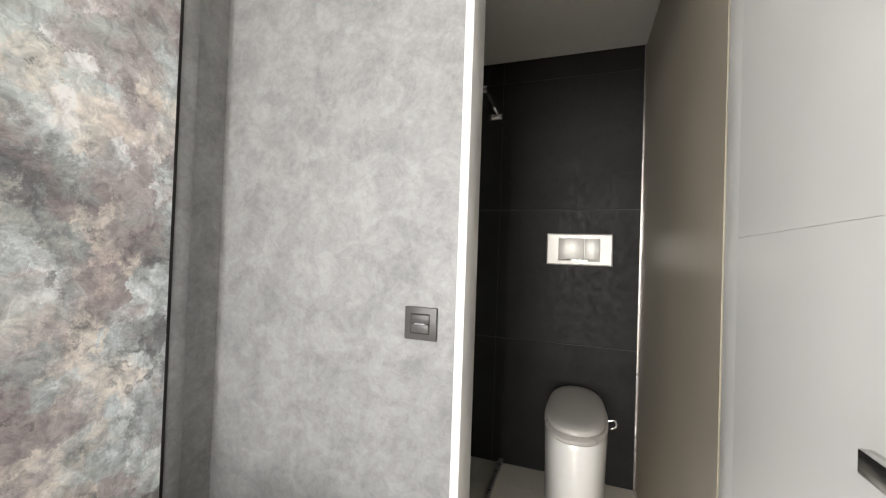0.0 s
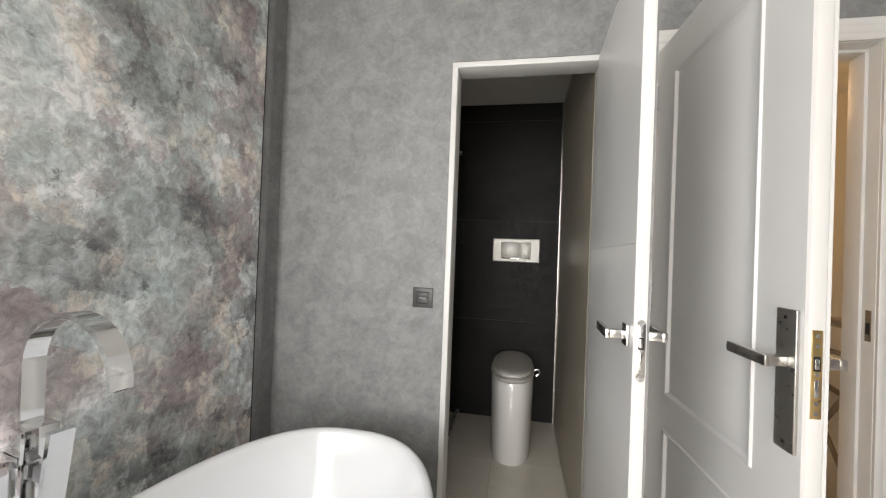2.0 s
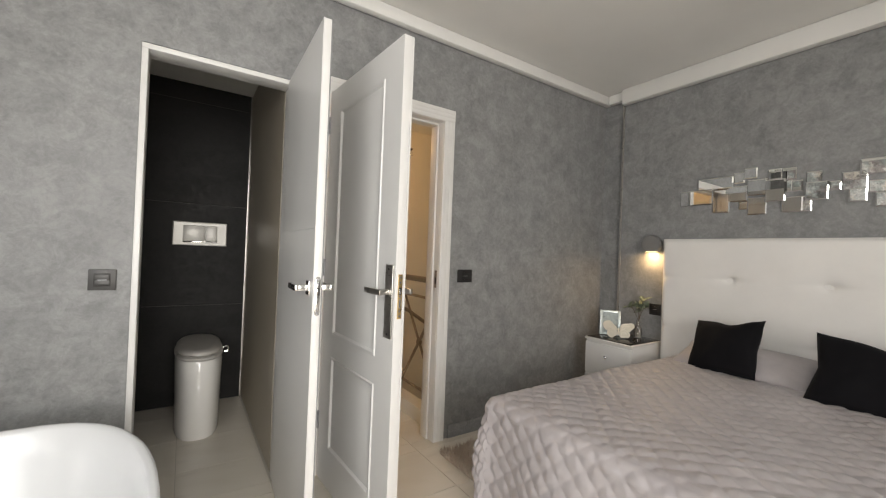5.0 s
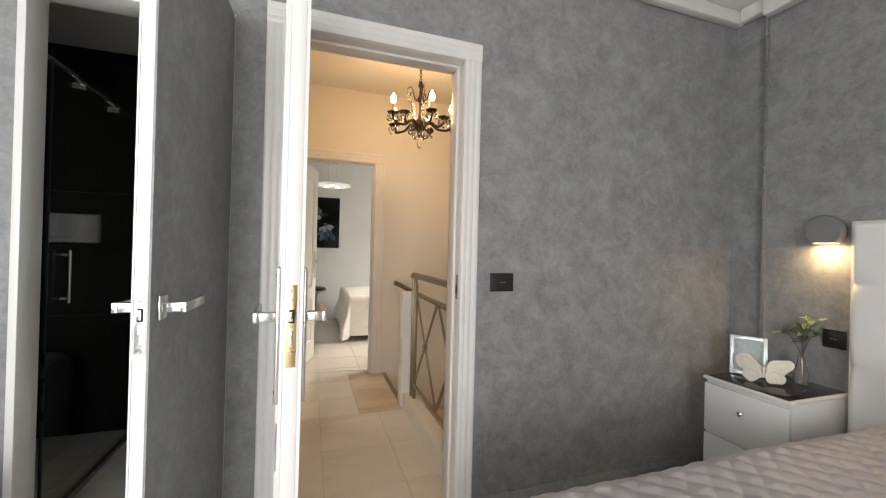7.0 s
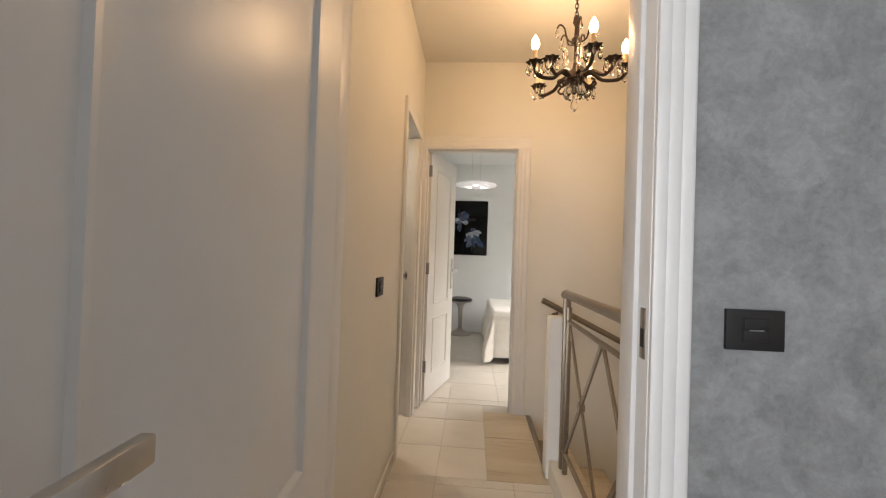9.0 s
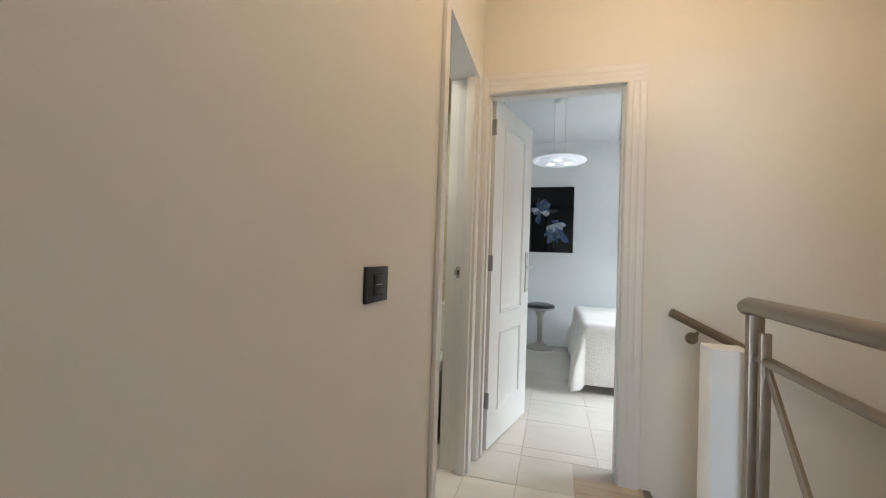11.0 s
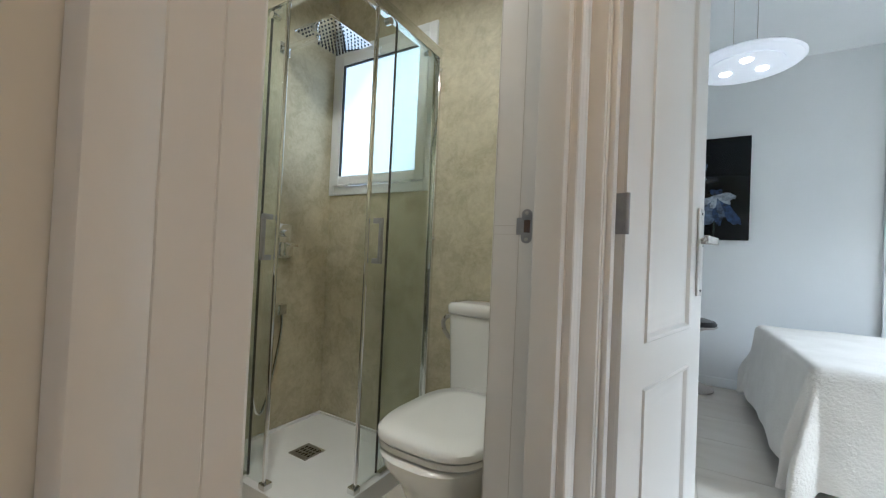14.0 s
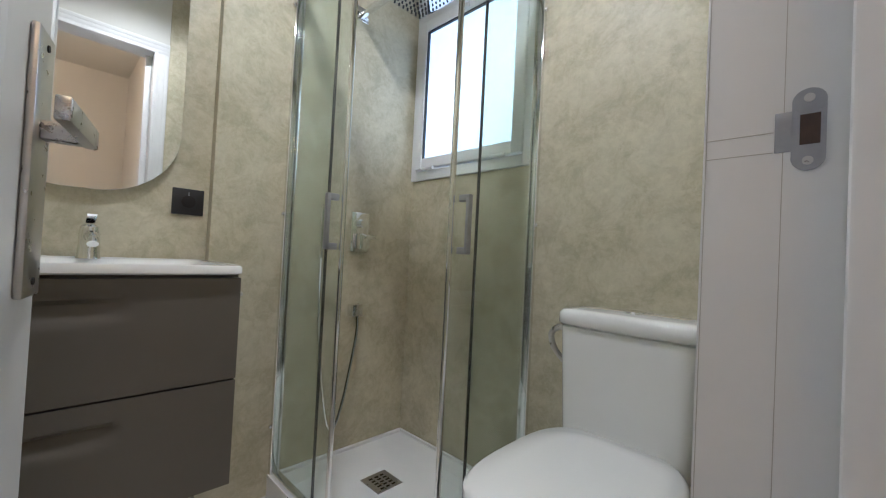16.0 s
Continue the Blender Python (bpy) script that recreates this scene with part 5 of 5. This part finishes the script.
def artwork():
    root = thing("wall_picture", (1.018, YF - 0.001, 1.61), "black glass picture of blue iris flowers", "picture")
    w, h = 0.595, 0.84
    part("panel", B(-w / 2, w / 2, -0.018, 0, -h / 2, h / 2, bev=0.002), ARTBLACK, root)
    rnd = random.Random(11)

    count = [0]

    def petal(cx, cz, L, W, a, mat):
        """A ruffled petal of the print, running from (cx, cz) at the angle a; later ones lie over earlier ones."""
        n = 22
        count[0] += 1
        y = -0.0192 - 0.00012 * count[0]
        m = pose(cx, y, cz, 0, -a, 0)
        pts = []
        for i in range(n):
            t = 2 * math.pi * i / n
            ruffle = 1 + 0.10 * math.sin(4 * t + count[0] * 1.7) + 0.05 * math.sin(9 * t + count[0])
            pts.append((L / 2 + L / 2 * math.cos(t) * ruffle, W / 2 * math.sin(t) * ruffle * (0.55 + 0.45 * math.sin(max(0.0, math.cos(t) + 0.6)))))
        lp = lambda d: [m @ Vector((x, d, z)) for x, z in pts]
        part("petal_print", rings(bmesh.new(), [lp(0.0008), lp(-0.0001)]), mat, root)

    # upper iris: hooked stem, fan of blue standards, two pale falls and a hanging blue one
    u, v = -0.115, 0.105
    for a, L, W, mt in ((100, 0.20, 0.022, ARTGREEN), (75, 0.16, 0.07, ARTSLATE), (55, 0.17, 0.08, ARTBLUE), (38, 0.16, 0.07, ARTSLATE), (22, 0.12, 0.05, ARTBLUE), (110, 0.13, 0.05, ARTBLUE), (-95, 0.17, 0.07, ARTBLUE), (-112, 0.14, 0.04, ARTSLATE), (165, 0.11, 0.08, ARTWHITE), (200, 0.09, 0.05, ARTSLATE), (-12, 0.12, 0.085, ARTWHITE), (15, 0.07, 0.03, ARTBLUE), (90, 0.07, 0.04, ARTSLATE)):
        petal(u, v, L, W, a + rnd.uniform(-5, 5), mt)
    # lower iris: dark crown, pale fall to the side and long hanging skirts
    u, v = 0.075, -0.055
    for a, L, W, mt in ((-95, 0.34, 0.015, ARTGREEN), (120, 0.06, 0.05, ARTBLUE), (60, 0.06, 0.05, ARTBLUE), (-110, 0.26, 0.10, ARTSLATE), (-62, 0.29, 0.09, ARTBLUE), (-86, 0.24, 0.08, ARTBLUE), (-128, 0.20, 0.07, ARTSLATE), (-72, 0.20, 0.05, ARTSLATE), (-140, 0.13, 0.06, ARTWHITE), (-8, 0.13, 0.075, ARTWHITE), (-30, 0.12, 0.05, ARTWHITE), (-100, 0.11, 0.05, ARTWHITE)):
        petal(u, v, L, W, a + rnd.uniform(-5, 5), mt)


far_bed()
pendant()
stool()
artwork()

# ---- bathroom things ----
def vanity():
    root = thing("vanity_unit", (-0.86, 1.705, 0), "wall-hung taupe vanity with two drawers", "vanity unit")
    D, W0, W1 = 0.40, -0.245, 0.252
    part("carcass", B(0.002, D - 0.02, W0, W1, 0.295, 0.8355, bev=0.002), TAUPE, root)

    def drawer(z0, z1):
        # front with a scooped grip along the upper edge
        g = 0.20
        d = part("drawer_front", None_front(D - 0.0185, D, W0, W1, z0, z1, -0.10, g), TAUPE, root, "taupe drawer front with a scooped grip")
        return d

    def None_front(x0, x1, y0, y1, z0, z1, gy, gw):
        n, k = 60, 24
        bm = bmesh.new()
        gr = []
        for i in range(n + 1):
            row = []
            for j in range(k + 1):
                y, z = y0 + (y1 - y0) * i / n, z0 + (z1 - z0) * j / k
                s = abs(y - gy) / (gw * 0.62)
                lowz = z1 - 0.10
                hi = z1 - 0.055
                dep = 0.0
                if s < 1 and lowz < z < hi + 0.005:
                    f = (1 - s ** 4) * max(0.0, min(1.0, (z - lowz) / (hi - lowz)))
                    dep = 0.016 * f
                row.append(bm.verts.new((x1 - dep, y, z)))
            gr.append(row)
        for i in range(n):
            for j in range(k):
                bm.faces.new((gr[i][j], gr[i + 1][j], gr[i + 1][j + 1], gr[i][j + 1]))
        back = [bm.verts.new(p) for p in ((x0, y0, z0), (x0, y1, z0), (x0, y1, z1), (x0, y0, z1))]
        bot = [gr[i][0] for i in range(n + 1)]
        top = [gr[i][k] for i in range(n + 1)]
        lef = [gr[0][j] for j in range(k + 1)]
        rig = [gr[n][j] for j in range(k + 1)]
        bm.faces.new([back[1], back[0]] + bot)
        bm.faces.new([back[3], back[2]] + list(reversed(top)))
        bm.faces.new([back[0], back[3]] + list(reversed(lef)))
        bm.faces.new([back[2], back[1]] + rig)
        bm.faces.new(back)
        bmesh.ops.recalc_face_normals(bm, faces=bm.faces[:])
        return bm

    drawer(0.295, 0.563)
    drawer(0.568, 0.828)
    part("towel_hook", B(D - 0.06, D - 0.045, W1, W1 + 0.022, 0.775, 0.785, bev=0.002), STEEL, root)


def basin():
    root = thing("washbasin", (-0.86, 1.705, 0.836), "thin white ceramic washbasin top", "washbasin")
    x0, x1, y0, y1 = 0.003, 0.415, -0.25, 0.26
    cx, cy = 0.235, 0.0
    n = 48

    base = [(p[0], p[1]) for p in oval(0, 0, 0, 0.206, 0.255, 14, n)]
    off = (x0 + x1) / 2 - cx
    lp = lambda k, z: [(cx + off + a * k, 0.005 + b * k, z) for a, b in base]
    bowl = lambda a, b, z: oval(cx - 0.0, 0.005, z, a, b, 4, n)
    part("basin", rings(bmesh.new(), [lp(0.97, 0.0), lp(1.0, 0.004), lp(1.0, 0.018), lp(0.985, 0.024), lp(0.95, 0.022), bowl(0.145, 0.20, 0.020), bowl(0.135, 0.19, 0.012), bowl(0.11, 0.16, -0.03 + 0.035), bowl(0.03, 0.03, 0.003)]), CERAMIC, root, "", 50)
    t = thing("basin_tap", (-0.79, 1.676, 0.858), "chrome single-lever basin tap", "tap")
    part("body", lathe(bmesh.new(), [(0.026, 0), (0.024, 0.006), (0.022, 0.07), (0.020, 0.085), (0.012, 0.092)], n=24), CHROME, t)
    part("spout", tube(bmesh.new(), smooth_line([(0.0, 0, 0.055), (0.05, 0, 0.062), (0.10, 0, 0.055), (0.118, 0, 0.040)], 6), 0.014, 14, 0.012), CHROME, t)
    part("lever", bar(bmesh.new(), (-0.012, 0, 0.096), (0.045, 0, 0.115), 0.02, 0.006), CHROME, t)


def bath_mirror():
    root = thing("bathroom_mirror", (-0.859, 1.650, 1.50), "rounded frameless bathroom mirror", "mirror")
    n = 72
    w, h, r = 0.23, 0.45, 0.20
    pts = []
    for cx, cz, a0 in ((w - r, h - r, 0), (-w + r, h - r, 90), (-w + r, -h + r, 180), (w - r, -h + r, 270)):
        for i in range(16):
            a = radians(a0 + 90 * i / 15)
            pts.append((cx + r * math.cos(a), cz + r * math.sin(a)))
    lp = lambda x, k: [(x, p * k, q * k) for p, q in pts]
    part("glass", rings(bmesh.new(), [lp(0.002, 0.97), lp(0.018, 0.985), lp(0.021, 1.0), lp(0.024, 1.0), lp(0.0245, 0.998)]), MIRROR, root, "", 20)


def shower():
    tray = thing("shower_tray", (0, 0, 0), "white textured shower tray with steel drain", "shower tray")
    part("tray", rings(bmesh.new(), [[(-0.818, 2.205, z), (-0.115, 2.205, z), (-0.115, 2.833, z), (-0.818, 2.833, z)] for z in (0.001, 0.078)] + [[(-0.80, 2.245, z), (-0.155, 2.245, z), (-0.155, 2.82, z), (-0.80, 2.82, z)] for z in (0.080, 0.068)]), TRAY, tray, "", 20)
    d = part("drain_cover", B(-0.578, -0.468, 2.450, 2.560, 0.0685, 0.072, bev=0.001), STEEL, tray, "square steel drain cover")
    bm = bmesh.new()
    for i in range(5):
        for j in range(3):
            box(bm, -0.559 + 0.018 * i, -0.551 + 0.018 * i, 2.472 + 0.025 * j, 2.488 + 0.025 * j, 0.0715, 0.0726)
    part("drain_slot", bm, DARKHOLE, d)
    root = thing("shower_enclosure", (0, 0, 0.080), "corner shower enclosure of glass and chrome, doors slid open", "shower enclosure")
    H = 1.845
    xc, yc = -0.135, 2.225
    part("wall_profile", B(-0.819, -0.80, yc - 0.018, yc + 0.018, 0, H - 0.05, bev=0.003), CHROME, root)
    part("wall_profile", B(xc - 0.018, xc + 0.018, 2.815, 2.834, 0, H - 0.05, bev=0.003), CHROME, root)
    part("top_rail", B(-0.819, xc + 0.018, yc - 0.018, yc + 0.018, H - 0.05, H, bev=0.004), CHROME, root)
    part("top_rail", B(xc - 0.018, xc + 0.018, yc + 0.02, 2.834, H - 0.05, H, bev=0.004), CHROME, root)
    part("bottom_rail", B(-0.80, -0.53, yc - 0.012, yc + 0.012, 0, 0.016, bev=0.002), CHROME, root)
    part("bottom_rail", B(xc - 0.012, xc + 0.012, 2.525, 2.815, 0, 0.016, bev=0.002), CHROME, root)

    def pane(x0, x1, y0, y1):
        p = part("glass_pane", B(x0, x1, y0, y1, 0.017, H - 0.051), PANE, root)
        p.visible_shadow = False

    pane(-0.80, -0.531, yc + 0.004, yc + 0.010)
    pane(-0.79, -0.42, yc - 0.010, yc - 0.004)
    pane(xc - 0.010, xc - 0.004, 2.525, 2.815)
    pane(xc + 0.004, xc + 0.010, 2.402, 2.80)
    # seals and edge bars
    part("edge_seal", B(-0.531, -0.526, yc + 0.003, yc + 0.011, 0.012, H - 0.05), RUBBER, root)
    part("edge_seal", B(xc - 0.011, xc - 0.003, 2.520, 2.525, 0.012, H - 0.05), RUBBER, root)
    part("edge_bar", B(-0.420, -0.404, yc - 0.013, yc + 0.001, 0.008, H - 0.05, bev=0.005), CHROME, root)
    part("edge_bar", B(xc - 0.001, xc + 0.013, 2.385, 2.401, 0.008, H - 0.05, bev=0.005), CHROME, root)

    def grip(m):
        bm = B(-0.009, 0.009, -0.040, -0.028, -0.085, 0.085, bev=0.003)
        for z in (-0.075, 0.075):
            box(bm, -0.009, 0.009, -0.030, 0.0, z - 0.010, z + 0.010, bev=0.003)
        bmesh.ops.transform(bm, matrix=m, verts=bm.verts)
        part("pull_handle", bm, ZINC, root)

    grip(pose(-0.440, yc - 0.010, 0.92))
    grip(pose(xc + 0.010, 2.425, 0.925, 0, 0, 90))
    for m in (pose(-0.412, yc, 0.02), pose(xc, 2.393, 0.02)):
        part("guide_roller", box(bmesh.new(), m.translation.x - 0.018, m.translation.x + 0.018, m.translation.y - 0.018, m.translation.y + 0.018, 0.0, 0.024, bev=0.004), CHROME, root)
    for z in (0.175, 0.96, 1.745):
        bm = bmesh.new()
        bmesh.ops.create_uvsphere(bm, u_segments=12, v_segments=8, radius=0.008, matrix=pose(-0.81, yc - 0.02, z))
        part("cover_screw", bm, CHROME, root)
        bm = bmesh.new()
        bmesh.ops.create_uvsphere(bm, u_segments=12, v_segments=8, radius=0.008, matrix=pose(xc + 0.02, 2.825, z))
        part("cover_screw", bm, CHROME, root)
    for x, y in ((-0.62, yc), (-0.50, yc), (xc, 2.45), (xc, 2.72)):
        part("rail_roller", R((x, y - 0.016 if y == yc else y, H - 0.075), (x + (0.024 if y != yc else 0), y + (0.016 if y == yc else 0), H - 0.075), 0.014), CHROME, root)


def shower_fittings():
    t = thing("shower_mixer", (-0.82, 2.544, 1.0), "square chrome shower mixer set in the wall", "shower mixer")
    part("plate", B(0.0, 0.008, -0.045, 0.045, -0.088, 0.082, bev=0.003), CHROME, t)
    part("diverter", lathe_x(0.008, 0.035, 0.016, 0.03, 0.035), CHROME, t)
    part("mixer_lever", B(0.008, 0.05, -0.028, 0.028, -0.075, -0.01, bev=0.004), CHROME, t)
    part("lever_bar", B(0.04, 0.052, -0.012, 0.055, -0.03, -0.016, bev=0.003), CHROME, t)
    h = thing("hand_shower", (-0.82, 2.356, 1.0), "slim chrome hand shower on its hose", "hand shower")
    part("holder", B(0, 0.03, -0.012, 0.012, -0.11, -0.075, bev=0.003), CHROME, h)
    part("handset", B(0.02, 0.04, -0.013, 0.013, -0.12, 0.09, bev=0.005), CHROME, h)
    line = smooth_line([(0.03, 0, -0.12), (0.035, 0.005, -0.4), (0.05, 0.04, -0.72), (0.055, 0.075, -0.80), (0.05, 0.12, -0.7), (0.045, 0.17, -0.45), (0.04, 0.175, -0.36)], 8)
    part("hose", tube(bmesh.new(), line, 0.0065, 8), CHROME, h)
    part("outlet", B(0.0, 0.045, 0.15, 0.20, -0.36, -0.31, bev=0.004), CHROME, h)
    s = thing("rain_shower", (-0.82, 2.50, 1.99), "square chrome rain shower head on a wall arm", "shower head")
    part("wall_plate", B(0.0, 0.008, -0.03, 0.03, -0.09, -0.03, bev=0.003), CHROME, s)
    part("arm", B(0.0, 0.24, -0.012, 0.012, -0.03 - 0.04, -0.03 - 0.018, bev=0.003), CHROME, s)
    part("head", B(0.09, 0.34, -0.02 - 0.0, 0.25, 0.0, 0.008, bev=0.002), CHROME, s)
    bm = bmesh.new()
    for i in range(11):
        for j in range(11):
            box(bm, 0.105 + 0.022 * i - 0.003, 0.105 + 0.022 * i + 0.003, -0.005 + 0.024 * j - 0.003, -0.005 + 0.024 * j + 0.003, -0.004, 0.0)
    part("nozzles", bm, RUBBER, s)
    part("swivel", R((0.215, 0.0, -0.03), (0.215, 0.0, 0.0), 0.014), CHROME, s)


def lathe_x(x0, x1, r0, r1, z):
    return R((x0, 0, z), (x1, 0, z), r1 * 0.6, r0 * 0.9, 20)


def bath_window():
    root = thing("window_3", (-0.4875, BY, 1.265), "white PVC tilt window with frosted glass", "window")
    root["kind"] = "structure"
    W, Hh = 0.685, 0.805
    for x0, x1, z0, z1 in ((-W / 2, -W / 2 + 0.045, 0, Hh), (W / 2 - 0.045, W / 2, 0, Hh), (-W / 2 + 0.045, W / 2 - 0.045, 0, 0.045), (-W / 2 + 0.045, W / 2 - 0.045, Hh - 0.045, Hh)):
        part("window_frame", B(x0, x1, -0.012, 0.07, z0, z1, bev=0.004), PVC, root)
    a, b, c, d = -W / 2 + 0.04, W / 2 - 0.04, 0.05, Hh - 0.05
    k = 0.05
    for x0, x1, z0, z1 in ((a, a + k, c, d), (b - k, b, c, d), (a + k, b - k, c, c + k), (a + k, b - k, d - k, d)):
        part("sash", B(x0, x1, -0.026, 0.03, z0, z1, bev=0.006), PVC, root)
    part("gasket", B(a + k, a + k + 0.006, -0.02, 0.0, c + k, d - k), RUBBER, root)
    part("gasket", B(a + k, b - k, -0.02, 0.0, d - k - 0.006, d - k), RUBBER, root)
    part("frosted_pane", B(a + k, b - k, -0.008, 0.008, c + k, d - k), FROST, root, "frosted glass bright with daylight")
    for x in (-0.2, 0.2):
        part("hinge", R((x - 0.035, -0.03, 0.047), (x + 0.035, -0.03, 0.047), 0.008, n=12), PVC, root)
    bm = B(-0.012, 0.012, -0.04, -0.024, d - 0.045, d - 0.005, bev=0.003)
    box(bm, -0.03, 0.03, -0.052, -0.04, d - 0.03, d - 0.018, bev=0.003)
    part("window_catch", bm, PVC, root)


def bath_toilet():
    root = thing("toilet", (0.26, 2.50, 0), "white ceramic close-coupled toilet with closed lid", "toilet")
    tank = [oval(0, 0.232, z, a, b, 7, 40) for z, a, b in ((0.40, 0.155, 0.085), (0.43, 0.165, 0.09), (0.73, 0.178, 0.096), (0.735, 0.172, 0.09))]
    part("cistern", rings(bmesh.new(), tank), CERAMIC, root, "", 50)
    lid = [oval(0, 0.230, z, a, b, 7, 40) for z, a, b in ((0.736, 0.178, 0.098), (0.742, 0.184, 0.103), (0.768, 0.184, 0.103), (0.778, 0.176, 0.096), (0.781, 0.14, 0.07))]
    part("cistern_lid", rings(bmesh.new(), lid), CERAMIC, root, "", 50)
    part("flush_button", lathe(bmesh.new(), [(0.026, 0.779), (0.026, 0.787), (0.02, 0.789)], (0, 0.23, 0), 24), CHROME, root)
    bowl = []
    for z, a, b, cy, e in ((0, 0.115, 0.215, 0.02, 3.0), (0.01, 0.118, 0.22, 0.02, 3.0), (0.2, 0.122, 0.235, 0.01, 3.0), (0.30, 0.145, 0.262, -0.02, 2.8), (0.36, 0.172, 0.285, -0.045, 2.8), (0.392, 0.180, 0.292, -0.05, 2.8), (0.40, 0.172, 0.285, -0.05, 2.8)):
        bowl.append(oval(0, cy, z, a, b, e, 44))
    part("bowl", rings(bmesh.new(), bowl), CERAMIC, root, "", 50)
    st = [oval(0, -0.08, z, a, b, 3.2, 48) for z, a, b in ((0.402, 0.178, 0.235), (0.408, 0.186, 0.245), (0.424, 0.186, 0.245))]
    part("seat", rings(bmesh.new(), st), CERAMIC, root, "", 50)
    ld = [oval(0, -0.08, z, a, b, 3.2, 48) for z, a, b in ((0.427, 0.184, 0.243), (0.431, 0.190, 0.249), (0.448, 0.189, 0.248), (0.457, 0.178, 0.237), (0.460, 0.12, 0.17))]
    part("lid", rings(bmesh.new(), ld), CERAMIC, root, "", 50)
    hose = smooth_line([(-0.17, 0.20, 0.715), (-0.205, 0.20, 0.715), (-0.232, 0.205, 0.69), (-0.225, 0.215, 0.645), (-0.19, 0.225, 0.605), (-0.165, 0.23, 0.58)], 6)
    part("supply_hose", tube(bmesh.new(), hose, 0.009, 8), STEEL, root)


def downlight():
    root = thing("ceiling_spot", (-0.05, 1.95, 2.5), "round recessed ceiling spot, lit", "ceiling lamp")
    part("ring", lathe(bmesh.new(), [(0.045, -0.001), (0.045, -0.006), (0.035, -0.008)], n=28), CHROME, root)
    part("lens", lathe(bmesh.new(), [(0.034, -0.0075), (0.034, -0.0095), (0.02, -0.010)], n=24), LED, root)


vanity()
basin()
bath_mirror()
shower()
shower_fittings()
bath_window()
bath_toilet()
downlight()
lamp("ceiling_spot_light", "SPOT", look((-0.05, 1.95, 2.485), (-0.05, 1.95, 0)), 70, (1.0, 0.89, 0.71), radius=0.06, cone=radians(150))

# ---- floors: slabs and tiles ----
def slab(name, x0, x1, y0, y1):
    return structure(name, B(x0, x1, y0, y1, -0.12, -0.003), GROUT, "cream tiled floor", "floor")


P, GX, GY = 0.405, 0.95, -0.05
FULL = None


def tiles(floor, x0, x1, y0, y1, mat=TILE):
    global FULL
    i0, i1 = math.floor((x0 - GX) / P), math.ceil((x1 - GX) / P)
    j0, j1 = math.floor((y0 - GY) / P), math.ceil((y1 - GY) / P)
    for i in range(i0, i1):
        for j in range(j0, j1):
            a0, a1 = max(x0, GX + i * P), min(x1, GX + (i + 1) * P)
            b0, b1 = max(y0, GY + j * P), min(y1, GY + (j + 1) * P)
            if a1 - a0 < 0.02 or b1 - b0 < 0.02:
                continue
            w, d = a1 - a0 - 0.003, b1 - b0 - 0.003
            full = abs(w - (P - 0.003)) < 1e-4 and abs(d - (P - 0.003)) < 1e-4
            if full and FULL:
                ob = new("tile", FULL)
            else:
                ob = part("tile", B(-w / 2, w / 2, -d / 2, d / 2, -0.008, 0), mat, None, "", 0)
                if full:
                    FULL = ob.data
            ob.parent = floor
            ob.location = ((a0 + a1) / 2, (b0 + b1) / 2, 0)


f = slab("floor_bedroom", XL - 0.1, XR + 0.1, YB - 0.2, 0.05)
tiles(f, XL, XR, YB, 0.05)
f = slab("floor_closet", -0.95, 0.62, 0.05, 1.43)
tiles(f, -0.95, 0.55, 0.05, 1.386)
f = slab("floor_hall", 0.62, 1.57, 0.05, 2.30)
tiles(f, 0.69, 1.56, 0.05, 1.235)
tiles(f, 0.69, 1.222, 1.235, 2.28)
for y0, y1 in ((1.237, 1.73), (1.733, 2.142)):
    part("tile", B(1.225, 1.536, y0, y1, -0.008, 0.0), MARBLE, f, "beige marble slab", 0)
f = slab("floor_far", 0.05, 4.0, 2.30, YF)
tiles(f, 0.05, 3.85, 2.28, YF)
f = slab("floor_bath", -0.9, 0.62, 1.43, BY)
tiles(f, -0.86, 0.69, 1.44, BY)

# ---- dark wall tiles of the closet ----
back = bpy.data.objects["wall_closet_back"]
for x0, x1 in ((-0.95, -0.222), (-0.219, 0.5485)):
    for z0, z1 in ((0.0, 0.733), (0.736, 1.493), (1.496, 2.255), (2.258, 2.387)):
        part("tile", B(x0, x1, 1.3865, 1.3935, z0 + 0.001, z1), DARKT, back, "", 0)

# ---- outside, seen only as brightness through the windows ----
structure("ground", B(-60, 60, -60, 60, -3.2, -3.0), GROUT, "ground outside", "ground")
